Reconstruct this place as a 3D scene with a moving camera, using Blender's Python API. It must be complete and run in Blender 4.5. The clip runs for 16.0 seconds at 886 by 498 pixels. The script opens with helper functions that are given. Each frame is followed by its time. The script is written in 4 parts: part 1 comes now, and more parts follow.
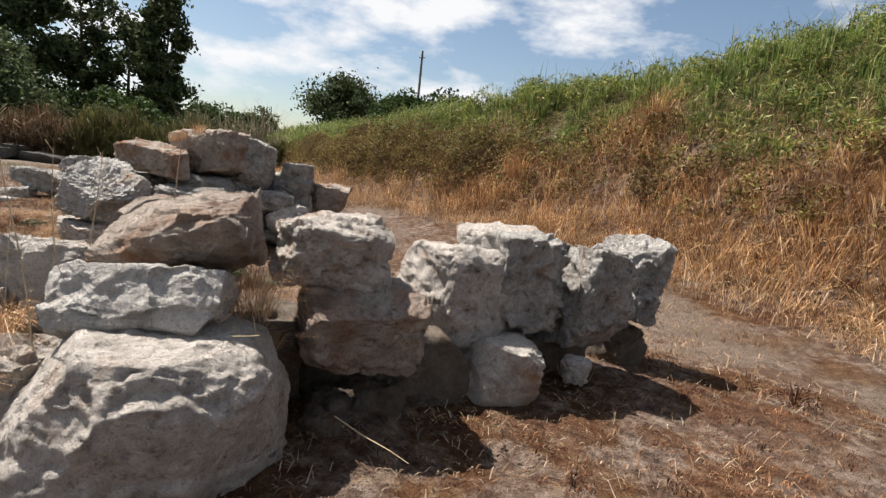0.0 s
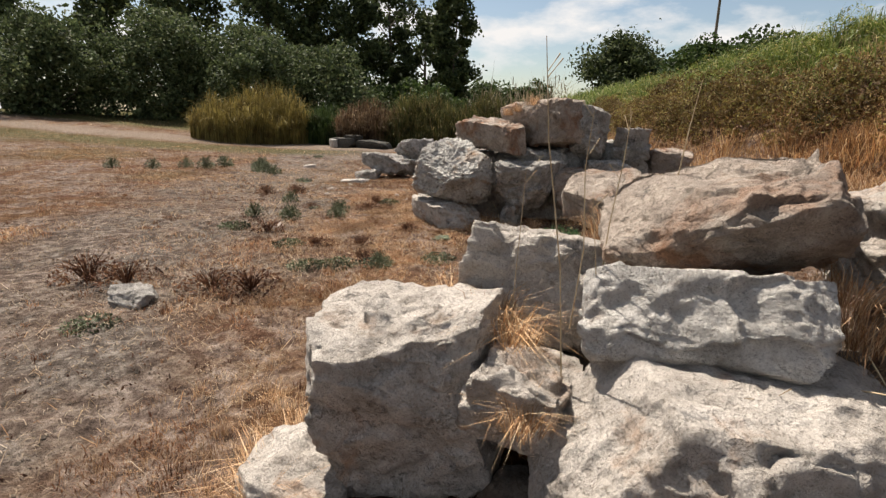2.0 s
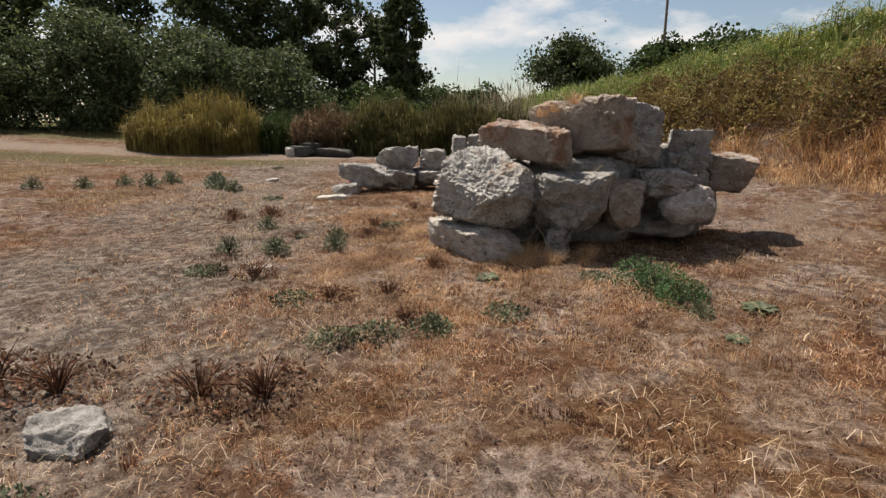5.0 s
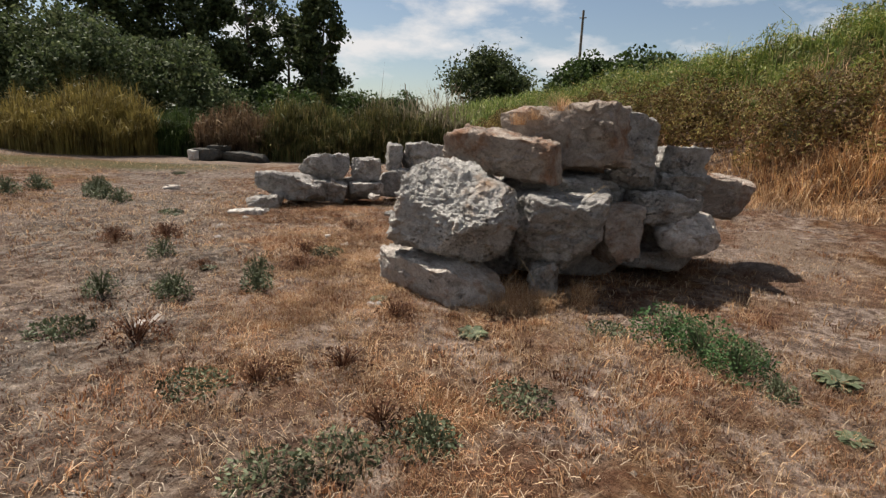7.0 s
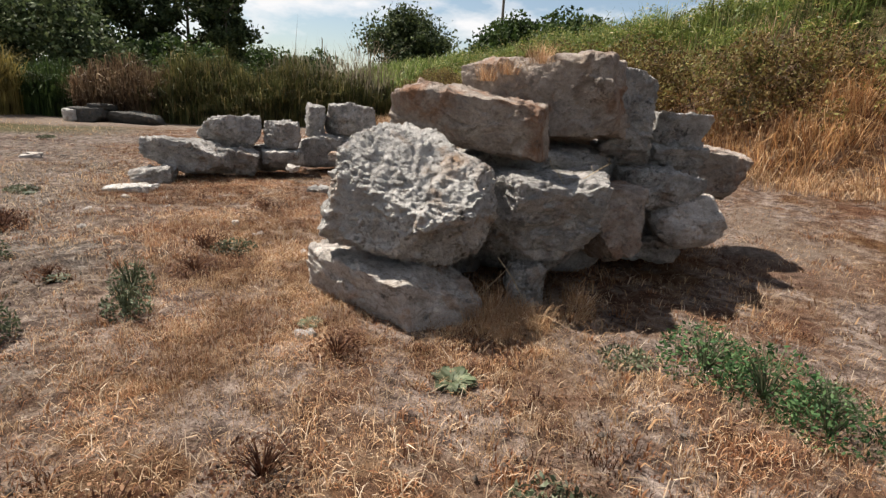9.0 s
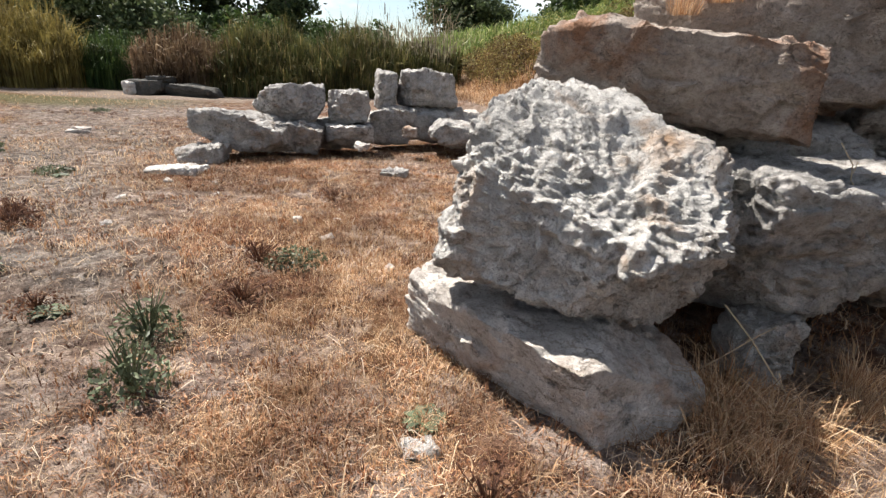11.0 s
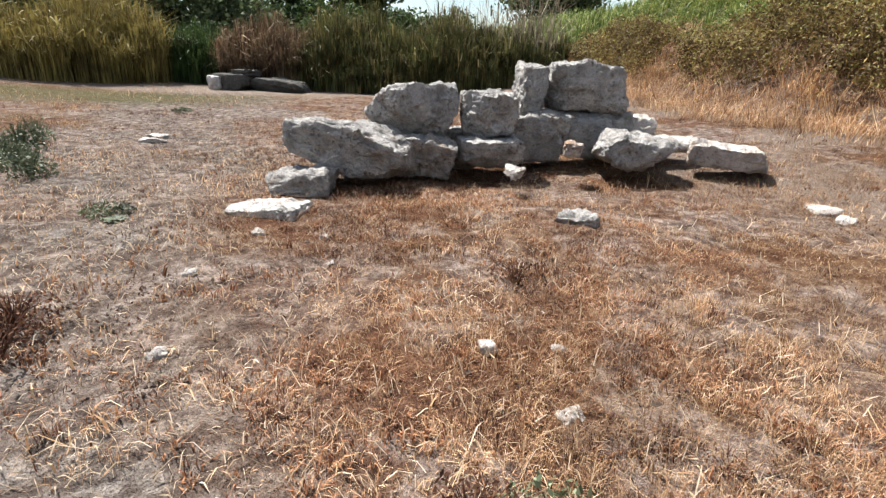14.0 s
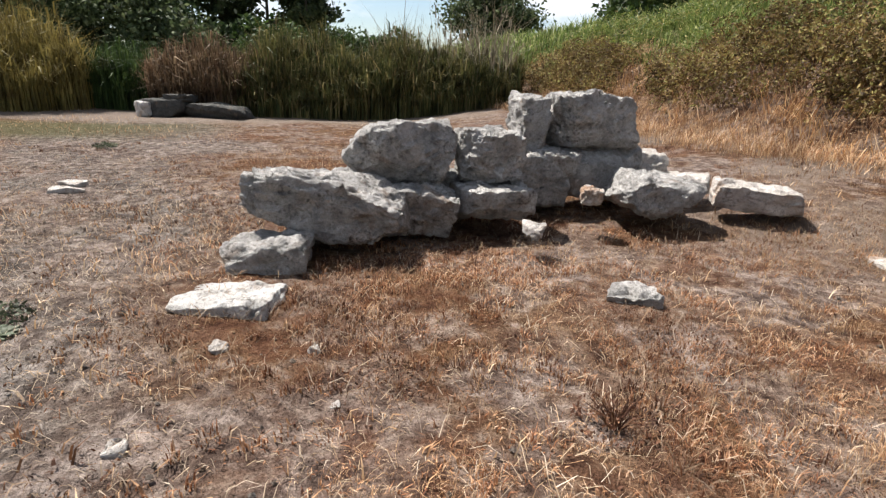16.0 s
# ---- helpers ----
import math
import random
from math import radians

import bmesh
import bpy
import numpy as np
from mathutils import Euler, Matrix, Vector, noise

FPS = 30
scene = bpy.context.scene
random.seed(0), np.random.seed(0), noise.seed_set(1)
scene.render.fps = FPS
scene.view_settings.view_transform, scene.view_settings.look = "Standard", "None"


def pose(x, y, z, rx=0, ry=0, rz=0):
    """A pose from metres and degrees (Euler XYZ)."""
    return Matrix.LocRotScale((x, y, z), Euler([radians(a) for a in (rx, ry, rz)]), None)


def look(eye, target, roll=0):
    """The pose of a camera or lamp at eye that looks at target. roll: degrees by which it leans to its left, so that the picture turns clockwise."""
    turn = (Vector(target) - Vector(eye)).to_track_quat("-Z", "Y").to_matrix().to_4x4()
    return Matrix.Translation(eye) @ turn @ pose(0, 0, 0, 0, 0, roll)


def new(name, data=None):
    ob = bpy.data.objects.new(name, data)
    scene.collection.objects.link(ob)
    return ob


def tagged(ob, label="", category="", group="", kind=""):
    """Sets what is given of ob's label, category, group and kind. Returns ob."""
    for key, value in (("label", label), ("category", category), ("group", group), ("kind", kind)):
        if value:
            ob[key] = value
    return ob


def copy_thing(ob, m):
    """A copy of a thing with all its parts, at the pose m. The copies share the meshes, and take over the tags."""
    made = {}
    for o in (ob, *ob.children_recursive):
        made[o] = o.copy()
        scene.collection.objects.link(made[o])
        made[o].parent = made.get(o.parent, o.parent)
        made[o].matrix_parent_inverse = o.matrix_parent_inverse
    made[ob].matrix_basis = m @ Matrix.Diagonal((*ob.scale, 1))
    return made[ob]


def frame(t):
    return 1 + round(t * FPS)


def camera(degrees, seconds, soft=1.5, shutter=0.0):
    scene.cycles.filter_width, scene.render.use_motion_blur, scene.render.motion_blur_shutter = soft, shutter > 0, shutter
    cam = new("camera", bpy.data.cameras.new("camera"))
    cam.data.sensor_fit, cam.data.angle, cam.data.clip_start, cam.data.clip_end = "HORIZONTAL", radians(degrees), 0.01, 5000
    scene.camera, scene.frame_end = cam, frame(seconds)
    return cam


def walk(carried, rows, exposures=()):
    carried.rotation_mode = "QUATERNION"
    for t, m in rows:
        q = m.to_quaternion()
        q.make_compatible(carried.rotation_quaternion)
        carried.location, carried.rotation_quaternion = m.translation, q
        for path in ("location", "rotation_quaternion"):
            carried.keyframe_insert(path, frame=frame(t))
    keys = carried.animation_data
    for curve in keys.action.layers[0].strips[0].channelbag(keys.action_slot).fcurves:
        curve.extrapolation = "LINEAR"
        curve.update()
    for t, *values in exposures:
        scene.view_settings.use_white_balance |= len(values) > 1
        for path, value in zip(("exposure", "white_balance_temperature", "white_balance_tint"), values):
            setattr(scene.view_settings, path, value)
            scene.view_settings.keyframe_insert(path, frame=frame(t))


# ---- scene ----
cam = camera(79.8, 16.0, soft=1.35)
METRES, EYE, TILT, LEAN, TURN = 12.4, 1.5, 0.0, 0.0, 0.0
ROWS = [
    (0.0, 0.0, 0.0, 0.0, 0.97, -8.95, -6.19),
    (0.5, -0.0167, 0.0112, -0.0004, 14.64, -9.79, -4.43),
    (1.0, -0.0427, 0.0173, -0.0042, 18.14, -9.71, -4.02),
    (1.5, -0.0748, 0.0217, -0.0078, 23.51, -12.84, -3.03),
    (2.0, -0.1032, 0.0422, -0.0105, 28.75, -13.96, -0.88),
    (2.5, -0.124, 0.0594, -0.0099, 26.87, -15.13, 0.13),
    (3.0, -0.1593, 0.07, -0.0107, 22.59, -15.26, 0.21),
    (3.5, -0.1852, 0.0791, -0.0092, 23.28, -14.01, 0.49),
    (6.0, -0.2896, 0.1803, -0.0125, 21.67, -13.15, -0.39),
    (6.5, -0.3124, 0.2065, -0.0134, 15.57, -11.91, -1.75),
    (7.0, -0.3291, 0.2322, -0.0158, 13.98, -12.42, -2.12),
    (7.5, -0.3387, 0.2659, -0.0143, 12.84, -14.15, -3.17),
    (8.0, -0.3516, 0.2912, -0.0175, 11.41, -14.51, -3.48),
    (10.5, -0.4174, 0.4273, -0.0262, -1.71, -18.03, -2.88),
    (11.0, -0.4388, 0.4599, -0.0352, 11.11, -18.68, -2.67),
    (11.5, -0.4678, 0.4859, -0.0363, 13.92, -20.12, -2.18),
    (12.0, -0.4892, 0.5158, -0.0383, 18.61, -18.63, -2.03),
    (12.5, -0.5053, 0.5478, -0.0373, 20.45, -19.85, -1.48),
    (13.0, -0.5326, 0.5768, -0.0391, 18.91, -19.6, -2.09),
    (13.5, -0.5536, 0.5997, -0.0383, 17.9, -20.35, -1.87),
    (14.0, -0.5704, 0.6234, -0.0353, 18.49, -20.08, -2.01),
    (14.5, -0.5992, 0.6414, -0.036, 16.26, -17.96, -2.38),
    (15.0, -0.6154, 0.6523, -0.0314, 11.92, -16.66, -2.63),
    (15.5, -0.6259, 0.6813, -0.0335, 8.58, -17.96, -2.57),
    (16.0, -0.6403, 0.7043, -0.0267, 12.18, -18.1, -1.81),
]
walk(cam, [(t, pose(0, 0, EYE, TILT, LEAN, TURN) @ pose(METRES * x, METRES * y, METRES * z, 90 + pitch, roll, yaw)) for t, x, y, z, yaw, pitch, roll in ROWS],
     [(0.0, 1.02, 6700, 10), (2.0, 0.95, 7100, 11), (3.5, 0.92, 7100, 12), (7.0, 0.75, 6950, 11), (8.2, 0.85, 6900, 11), (10.4, 1.4, 6600, 10), (12.5, 1.58, 6400, 10), (14.0, 1.5, 6300, 9), (16.0, 1.25, 6400, 10)])

# ---- world, sun ----
SUN_TO = Vector((-0.57, 0.27, 1.0)).normalized()
world = bpy.data.worlds.new("sky")
scene.world = world
world.use_nodes = True
wn = world.node_tree
wn.nodes.clear()
w_out = wn.nodes.new("ShaderNodeOutputWorld")
w_bg = wn.nodes.new("ShaderNodeBackground")
w_sky = wn.nodes.new("ShaderNodeTexSky")
w_sky.sky_type = "NISHITA"
w_sky.sun_disc = False
w_sky.sun_elevation = math.asin(SUN_TO.z)
w_sky.sun_rotation = math.atan2(SUN_TO.x, SUN_TO.y)
w_sky.dust_density = 0.8
w_sky.air_density = 1.0
w_bg.inputs["Strength"].default_value = 0.058
# clouds: noise over the sky's dome, flattened towards the horizon
w_tc = wn.nodes.new("ShaderNodeTexCoord")
w_sep = wn.nodes.new("ShaderNodeSeparateXYZ")
wn.links.new(w_tc.outputs["Generated"], w_sep.inputs[0])
w_map = wn.nodes.new("ShaderNodeMapping")
w_map.inputs["Scale"].default_value = (1.0, 1.0, 2.4)
w_map.inputs["Location"].default_value = (0.35, 0.1, 0.0)
wn.links.new(w_tc.outputs["Generated"], w_map.inputs[0])
w_n = wn.nodes.new("ShaderNodeTexNoise")
w_n.inputs["Scale"].default_value = 3.9
w_n.inputs["Detail"].default_value = 9.0
w_n.inputs["Roughness"].default_value = 0.58
w_n.inputs["Distortion"].default_value = 0.0
wn.links.new(w_map.outputs[0], w_n.inputs["Vector"])
w_r = wn.nodes.new("ShaderNodeValToRGB")
w_r.color_ramp.elements[0].position = 0.48
w_r.color_ramp.elements[0].color = (0, 0, 0, 1)
w_r.color_ramp.elements[1].position = 0.62
w_r.color_ramp.elements[1].color = (1, 1, 1, 1)
wn.links.new(w_n.outputs["Fac"], w_r.inputs[0])
w_mix = wn.nodes.new("ShaderNodeMixRGB")
w_mix.inputs[2].default_value = (8.0, 8.2, 8.6, 1)
wn.links.new(w_r.outputs[0], w_mix.inputs[0])
wn.links.new(w_sky.outputs[0], w_mix.inputs[1])
wn.links.new(w_mix.outputs[0], w_bg.inputs[0])
wn.links.new(w_bg.outputs[0], w_out.inputs[0])

sun_data = bpy.data.lights.new("sun", "SUN")
sun_data.energy = 5.0
sun_data.angle = radians(0.53)
sun_data.color = (1.0, 0.965, 0.92)
sun = new("sun", sun_data)
sun.matrix_world = look(SUN_TO * 60, (0, 0, 0))


# ---- materials ----
class Mat:
    """A node material being put together."""

    def __init__(self, name, rough=0.9, spec=0.2):
        self.m = bpy.data.materials.new(name)
        self.m.use_nodes = True
        self.t = self.m.node_tree
        self.b = self.t.nodes["Principled BSDF"]
        self.b.inputs["Roughness"].default_value = rough
        self.b.inputs["Specular IOR Level"].default_value = spec
        tc = self.t.nodes.new("ShaderNodeTexCoord")
        self.obj = tc.outputs["Object"]
        self.info = self.t.nodes.new("ShaderNodeObjectInfo")
        self.geo = self.t.nodes.new("ShaderNodeNewGeometry")

    def node(self, kind, **values):
        n = self.t.nodes.new(kind)
        for k, v in values.items():
            n.inputs[k.replace("_", " ")].default_value = v
        return n

    def link(self, a, b):
        self.t.links.new(a, b)

    def noise(self, scale, detail=4.0, rough=0.55, vec=None, shift=True, dist=0.0):
        n = self.node("ShaderNodeTexNoise", Scale=scale, Detail=detail, Roughness=rough, Distortion=dist)
        n.noise_dimensions = "4D"
        self.link(vec or self.obj, n.inputs["Vector"])
        if shift:
            mul = self.node("ShaderNodeMath")
            mul.operation = "MULTIPLY"
            mul.inputs[1].default_value = 37.0
            self.link(self.info.outputs["Random"], mul.inputs[0])
            self.link(mul.outputs[0], n.inputs["W"])
        return n.outputs["Fac"]

    def ramp(self, fac, stops):
        n = self.t.nodes.new("ShaderNodeValToRGB")
        e = n.color_ramp.elements
        while len(e) < len(stops):
            e.new(0.5)
        for el, (p, c) in zip(e, stops):
            el.position = p
            el.color = (*c, 1) if len(c) == 3 else c
        self.link(fac, n.inputs[0])
        return n.outputs[0]

    def mask(self, fac, lo, hi):
        return self.ramp(fac, [(lo, (0, 0, 0)), (hi, (1, 1, 1))])

    def mix(self, fac, a, b, mode="MIX"):
        n = self.t.nodes.new("ShaderNodeMixRGB")
        n.blend_type = mode
        for i, v in ((0, fac), (1, a), (2, b)):
            if isinstance(v, (int, float)):
                n.inputs[i].default_value = v
            elif isinstance(v, tuple):
                n.inputs[i].default_value = (*v, 1)
            else:
                self.link(v, n.inputs[i])
        return n.outputs[0]

    def bump(self, heights):
        """heights: (socket, distance in metres) from coarse to fine."""
        last = None
        for h, d in heights:
            n = self.node("ShaderNodeBump", Strength=1.0, Distance=d)
            self.link(h, n.inputs["Height"])
            if last:
                self.link(last, n.inputs["Normal"])
            last = n.outputs[0]
        self.link(last, self.b.inputs["Normal"])

    def done(self, colour):
        self.link(colour, self.b.inputs["Base Color"])
        return self.m


def limestone(name, light, dark, stain, stain_amount, grain, pits):
    k = Mat(name, 0.92, 0.15)
    big = k.noise(1.7, 5, 0.6)
    mid = k.noise(6, 8, 0.68)
    fine = k.noise(34, 6, 0.72)
    speck = k.noise(120, 3, 0.7)
    c = k.mix(k.mask(mid, 0.42, 0.66), light, dark)
    c = k.mix(k.mask(k.noise(2.4, 7, 0.62, dist=0.8), 0.60 - stain_amount, 0.74 - stain_amount), c, stain)
    c = k.mix(k.mix(0.6, (0, 0, 0), k.mask(k.noise(4.5, 6, 0.65), 0.58, 0.7)), c, (0.30, 0.19, 0.115))
    lichen = k.mask(k.noise(9, 9, 0.78), 0.56, 0.64)
    c = k.mix(k.mix(k.mask(big, 0.42, 0.54), (0, 0, 0), lichen), c, (0.12, 0.115, 0.108))
    # fine cracks along the contours of a noise, in places only
    line = k.noise(2.8, 5, 0.6, dist=0.4)
    crack = k.ramp(line, [(0.488, (1, 1, 1)), (0.497, (0, 0, 0)), (0.503, (0, 0, 0)), (0.512, (1, 1, 1))])
    crack = k.mix(k.mask(k.noise(2.1, 3), 0.52, 0.6), (1, 1, 1), crack)
    c = k.mix(1.0, c, k.mix(crack, (0.72, 0.69, 0.66), (1, 1, 1)), "MULTIPLY")
    pit = k.node("ShaderNodeTexVoronoi", Scale=24)
    k.link(k.mix(0.08, k.obj, k.noise(16, 4)), pit.inputs["Vector"])
    hole = k.mask(pit.outputs["Distance"], 0.08, 0.4)
    hole = k.mix(k.mask(k.noise(5, 4), 0.42, 0.6), (1, 1, 1), hole)
    c = k.mix(min(1.0, pits * 30), c, k.mix(hole, (0.45, 0.43, 0.41), (1, 1, 1)), "MULTIPLY")
    c = k.mix(1.0, c, k.ramp(fine, [(0.3, (0.74, 0.72, 0.70)), (0.55, (1, 1, 1))]), "MULTIPLY")
    chip = k.node("ShaderNodeTexVoronoi", Scale=11)
    k.link(k.mix(0.10, k.obj, k.noise(7, 5, 0.65)), chip.inputs["Vector"])
    flake = k.mask(chip.outputs["Distance"], 0.1, 0.75)
    c = k.mix(0.55, c, k.ramp(speck, [(0.34, (0.42, 0.40, 0.39)), (0.47, (1, 1, 1)), (0.72, (1.12, 1.11, 1.10))]), "MULTIPLY")
    k.bump([(mid, 0.055), (flake, 0.022), (crack, 0.022), (hole, pits * 1.3), (fine, grain * 0.75), (speck, 0.006)])
    return k.done(c)


STONE = {
    "pale": limestone("pale_limestone", (0.60, 0.545, 0.49), (0.40, 0.355, 0.31), (0.42, 0.27, 0.18), 0.04, 0.045, 0.012),
    "white": limestone("white_limestone", (0.63, 0.595, 0.55), (0.48, 0.45, 0.41), (0.52, 0.40, 0.30), -0.03, 0.045, 0.012),
    "ochre": limestone("ochre_limestone", (0.45, 0.38, 0.32), (0.27, 0.22, 0.185), (0.28, 0.155, 0.095), 0.10, 0.045, 0.012),
    "rough": limestone("rough_limestone", (0.48, 0.45, 0.415), (0.24, 0.228, 0.21), (0.27, 0.195, 0.14), 0.02, 0.05, 0.024),
    "pitted": limestone("pitted_limestone", (0.62, 0.59, 0.545), (0.40, 0.38, 0.35), (0.42, 0.28, 0.18), 0.05, 0.06, 0.05),
    # brown limestone darkened for shade in the heap's gaps; soil clods share it
    "shade_earthy": limestone("shade_brown_limestone", (0.19, 0.155, 0.125), (0.11, 0.088, 0.07), (0.12, 0.08, 0.055), 0.08, 0.03, 0.006),
    # grey of the far blocks, darkened in place of the reeds' shade
    "dark": limestone("reed_shade_limestone", (0.10, 0.095, 0.085), (0.05, 0.05, 0.045), (0.07, 0.06, 0.05), 0.0, 0.03, 0.01),
}


def blade_mat(name, stops, rough=0.75, through_light=0.25):
    """Grass or leaf: colour by blade, a little light let through."""
    k = Mat(name, rough, 0.25)
    c = k.ramp(k.geo.outputs["Random Per Island"], stops)
    patch = k.noise(1.4, 6, 0.65, shift=False)
    c = k.mix(0.85, c, k.ramp(patch, [(0.38, (0.34, 0.29, 0.27)), (0.50, (0.85, 0.85, 0.85)), (0.60, (1.25, 1.25, 1.25))]), "MULTIPLY")
    tr = k.node("ShaderNodeBsdfTranslucent")
    k.link(c, tr.inputs["Color"])
    mx = k.t.nodes.new("ShaderNodeMixShader")
    mx.inputs[0].default_value = through_light
    k.link(k.b.outputs[0], mx.inputs[1])
    k.link(tr.outputs[0], mx.inputs[2])
    k.link(mx.outputs[0], k.t.nodes["Material Output"].inputs["Surface"])
    return k.done(c)


STRAW = blade_mat("dry_straw", [(0.0, (0.225, 0.110, 0.056)), (0.35, (0.405, 0.226, 0.111)), (0.7, (0.574, 0.378, 0.207)), (1.0, (0.743, 0.566, 0.383))])
BLEACHED = blade_mat("bleached_straw", [(0.0, (0.286, 0.198, 0.115)), (0.6, (0.462, 0.354, 0.240)), (1.0, (0.605, 0.499, 0.380))])
LITTER = blade_mat("brown_litter", [(0.0, (0.157, 0.061, 0.029)), (0.4, (0.302, 0.132, 0.060)), (0.75, (0.437, 0.230, 0.115)), (1.0, (0.560, 0.392, 0.267))])
RUST = blade_mat("rust_brown_grass", [(0.0, (0.166, 0.078, 0.039)), (0.4, (0.398, 0.204, 0.088)), (0.75, (0.618, 0.380, 0.169)), (1.0, (0.774, 0.583, 0.350))])
GREEN = blade_mat("green_reed_leaf", [(0.0, (0.07, 0.11, 0.025)), (0.45, (0.15, 0.205, 0.05)), (0.82, (0.26, 0.3, 0.09)), (1.0, (0.46, 0.42, 0.2))], 0.5, 0.35)
OLIVE = blade_mat("olive_reed", [(0.0, (0.045, 0.054, 0.018)), (0.5, (0.099, 0.104, 0.032)), (0.85, (0.180, 0.153, 0.054)), (1.0, (0.306, 0.234, 0.108))])
STALK_REED = blade_mat("reed_plume", [(0.0, (0.16, 0.13, 0.08)), (1.0, (0.34, 0.29, 0.2))])
BROWNREED = blade_mat("brown_reed", [(0.0, (0.076, 0.047, 0.025)), (0.5, (0.170, 0.106, 0.060)), (1.0, (0.289, 0.204, 0.119))])
GOLD = blade_mat("golden_reed", [(0.0, (0.108, 0.090, 0.027)), (0.5, (0.216, 0.167, 0.045)), (1.0, (0.342, 0.270, 0.090))])
WEED = blade_mat("weed_leaf", [(0.0, (0.048, 0.059, 0.030)), (0.6, (0.095, 0.113, 0.058)), (1.0, (0.163, 0.172, 0.102))], 0.6, 0.12)
FEATHER = blade_mat("feathery_leaf", [(0.0, (0.025, 0.06, 0.02)), (0.6, (0.05, 0.105, 0.035)), (1.0, (0.10, 0.16, 0.06))])
WITHERED = blade_mat("withered_leaf", [(0.0, (0.060, 0.027, 0.017)), (0.6, (0.153, 0.071, 0.039)), (1.0, (0.255, 0.143, 0.079))])
TAMARISK = blade_mat("tamarisk_leaf", [(0.0, (0.044, 0.064, 0.027)), (0.6, (0.094, 0.123, 0.051)), (1.0, (0.158, 0.181, 0.084))])
DARKLEAF = blade_mat("dark_tree_leaf", [(0.0, (0.031, 0.047, 0.020)), (0.6, (0.071, 0.094, 0.037)), (1.0, (0.134, 0.156, 0.065))])
BUSHLEAF = blade_mat("bush_leaf", [(0.0, (0.024, 0.044, 0.012)), (0.6, (0.048, 0.080, 0.020)), (1.0, (0.088, 0.120, 0.032))])


SHRUB = blade_mat("brown_shrub_leaf", [(0.0, (0.043, 0.028, 0.012)), (0.4, (0.147, 0.088, 0.032)), (0.75, (0.233, 0.168, 0.054)), (1.0, (0.258, 0.253, 0.077))])
LUSH = blade_mat("lush_green_leaf", [(0.0, (0.048, 0.075, 0.014)), (0.5, (0.139, 0.182, 0.035)), (0.85, (0.278, 0.288, 0.069)), (1.0, (0.529, 0.385, 0.173))], 0.5, 0.3)


def bark_mat():
    k = Mat("grey_bark", 0.9, 0.1)
    n = k.noise(6, 6, 0.6)
    k.bump([(n, 0.03)])
    return k.done(k.ramp(n, [(0.3, (0.05, 0.04, 0.03)), (0.7, (0.16, 0.13, 0.10))]))


BARK = bark_mat()


def stalk_mat():
    k = Mat("dry_stalk", 0.8, 0.2)
    n = k.noise(14, 3, 0.6)
    return k.done(k.ramp(n, [(0.3, (0.33, 0.24, 0.14)), (0.7, (0.52, 0.42, 0.28))]))


STALK = stalk_mat()


def pole_mat():
    k = Mat("weathered_pole_wood", 0.85, 0.15)
    n = k.noise(3, 5, 0.6)
    return k.done(k.ramp(n, [(0.3, (0.10, 0.08, 0.07)), (0.7, (0.2, 0.17, 0.14))]))


POLE = pole_mat()


def ground_mat():
    k = Mat("dry_ground", 0.97, 0.08)
    big = k.noise(0.32, 5, 0.62, shift=False)
    mid = k.noise(1.5, 6, 0.65, shift=False)
    small = k.noise(8, 6, 0.7, shift=False)
    fine = k.noise(45, 4, 0.7, shift=False)
    soil = k.ramp(small, [(0.32, (0.055, 0.036, 0.028)), (0.47, (0.19, 0.138, 0.112)), (0.64, (0.46, 0.365, 0.305))])
    thatch = k.ramp(small, [(0.3, (0.051, 0.022, 0.012)), (0.45, (0.129, 0.063, 0.030)), (0.58, (0.202, 0.117, 0.061)), (0.75, (0.281, 0.197, 0.121))])
    a = k.t.nodes.new("ShaderNodeAttribute")
    a.attribute_name = "cover"
    sep = k.t.nodes.new("ShaderNodeSeparateColor")
    k.link(a.outputs["Color"], sep.inputs[0])
    bare, sandy, green = sep.outputs
    cover = k.mix(0.4, k.mask(mid, 0.46, 0.53), k.mask(big, 0.45, 0.53))
    red = k.mask(k.noise(0.75, 6, 0.68, shift=False), 0.52, 0.60)
    c = k.mix(cover, soil, thatch)
    c = k.mix(k.mix(0.7, (0, 0, 0), red), c, k.ramp(small, [(0.3, (0.05, 0.02, 0.012)), (0.55, (0.155, 0.07, 0.04)), (0.75, (0.26, 0.145, 0.085))]))
    grey = k.ramp(small, [(0.32, (0.045, 0.035, 0.029)), (0.48, (0.15, 0.122, 0.103)), (0.66, (0.40, 0.35, 0.305))])
    c = k.mix(k.mix(0.97, (0, 0, 0), k.mix(1.0, bare, k.mask(mid, 0.34, 0.58), "MULTIPLY")), c, grey)
    c = k.mix(sandy, c, k.ramp(small, [(0.3, (0.225, 0.169, 0.127)), (0.7, (0.309, 0.246, 0.200))]))
    lawn = k.ramp(small, [(0.3, (0.056, 0.055, 0.018)), (0.7, (0.146, 0.131, 0.055))])
    c = k.mix(green, c, lawn)
    c = k.mix(0.7, c, k.ramp(fine, [(0.3, (0.5, 0.48, 0.46)), (0.6, (1, 1, 1)), (0.75, (1, 1, 1))]), "MULTIPLY")
    k.bump([(mid, 0.10), (small, 0.14), (fine, 0.06)])
    return k.done(c)


GROUND = ground_mat()


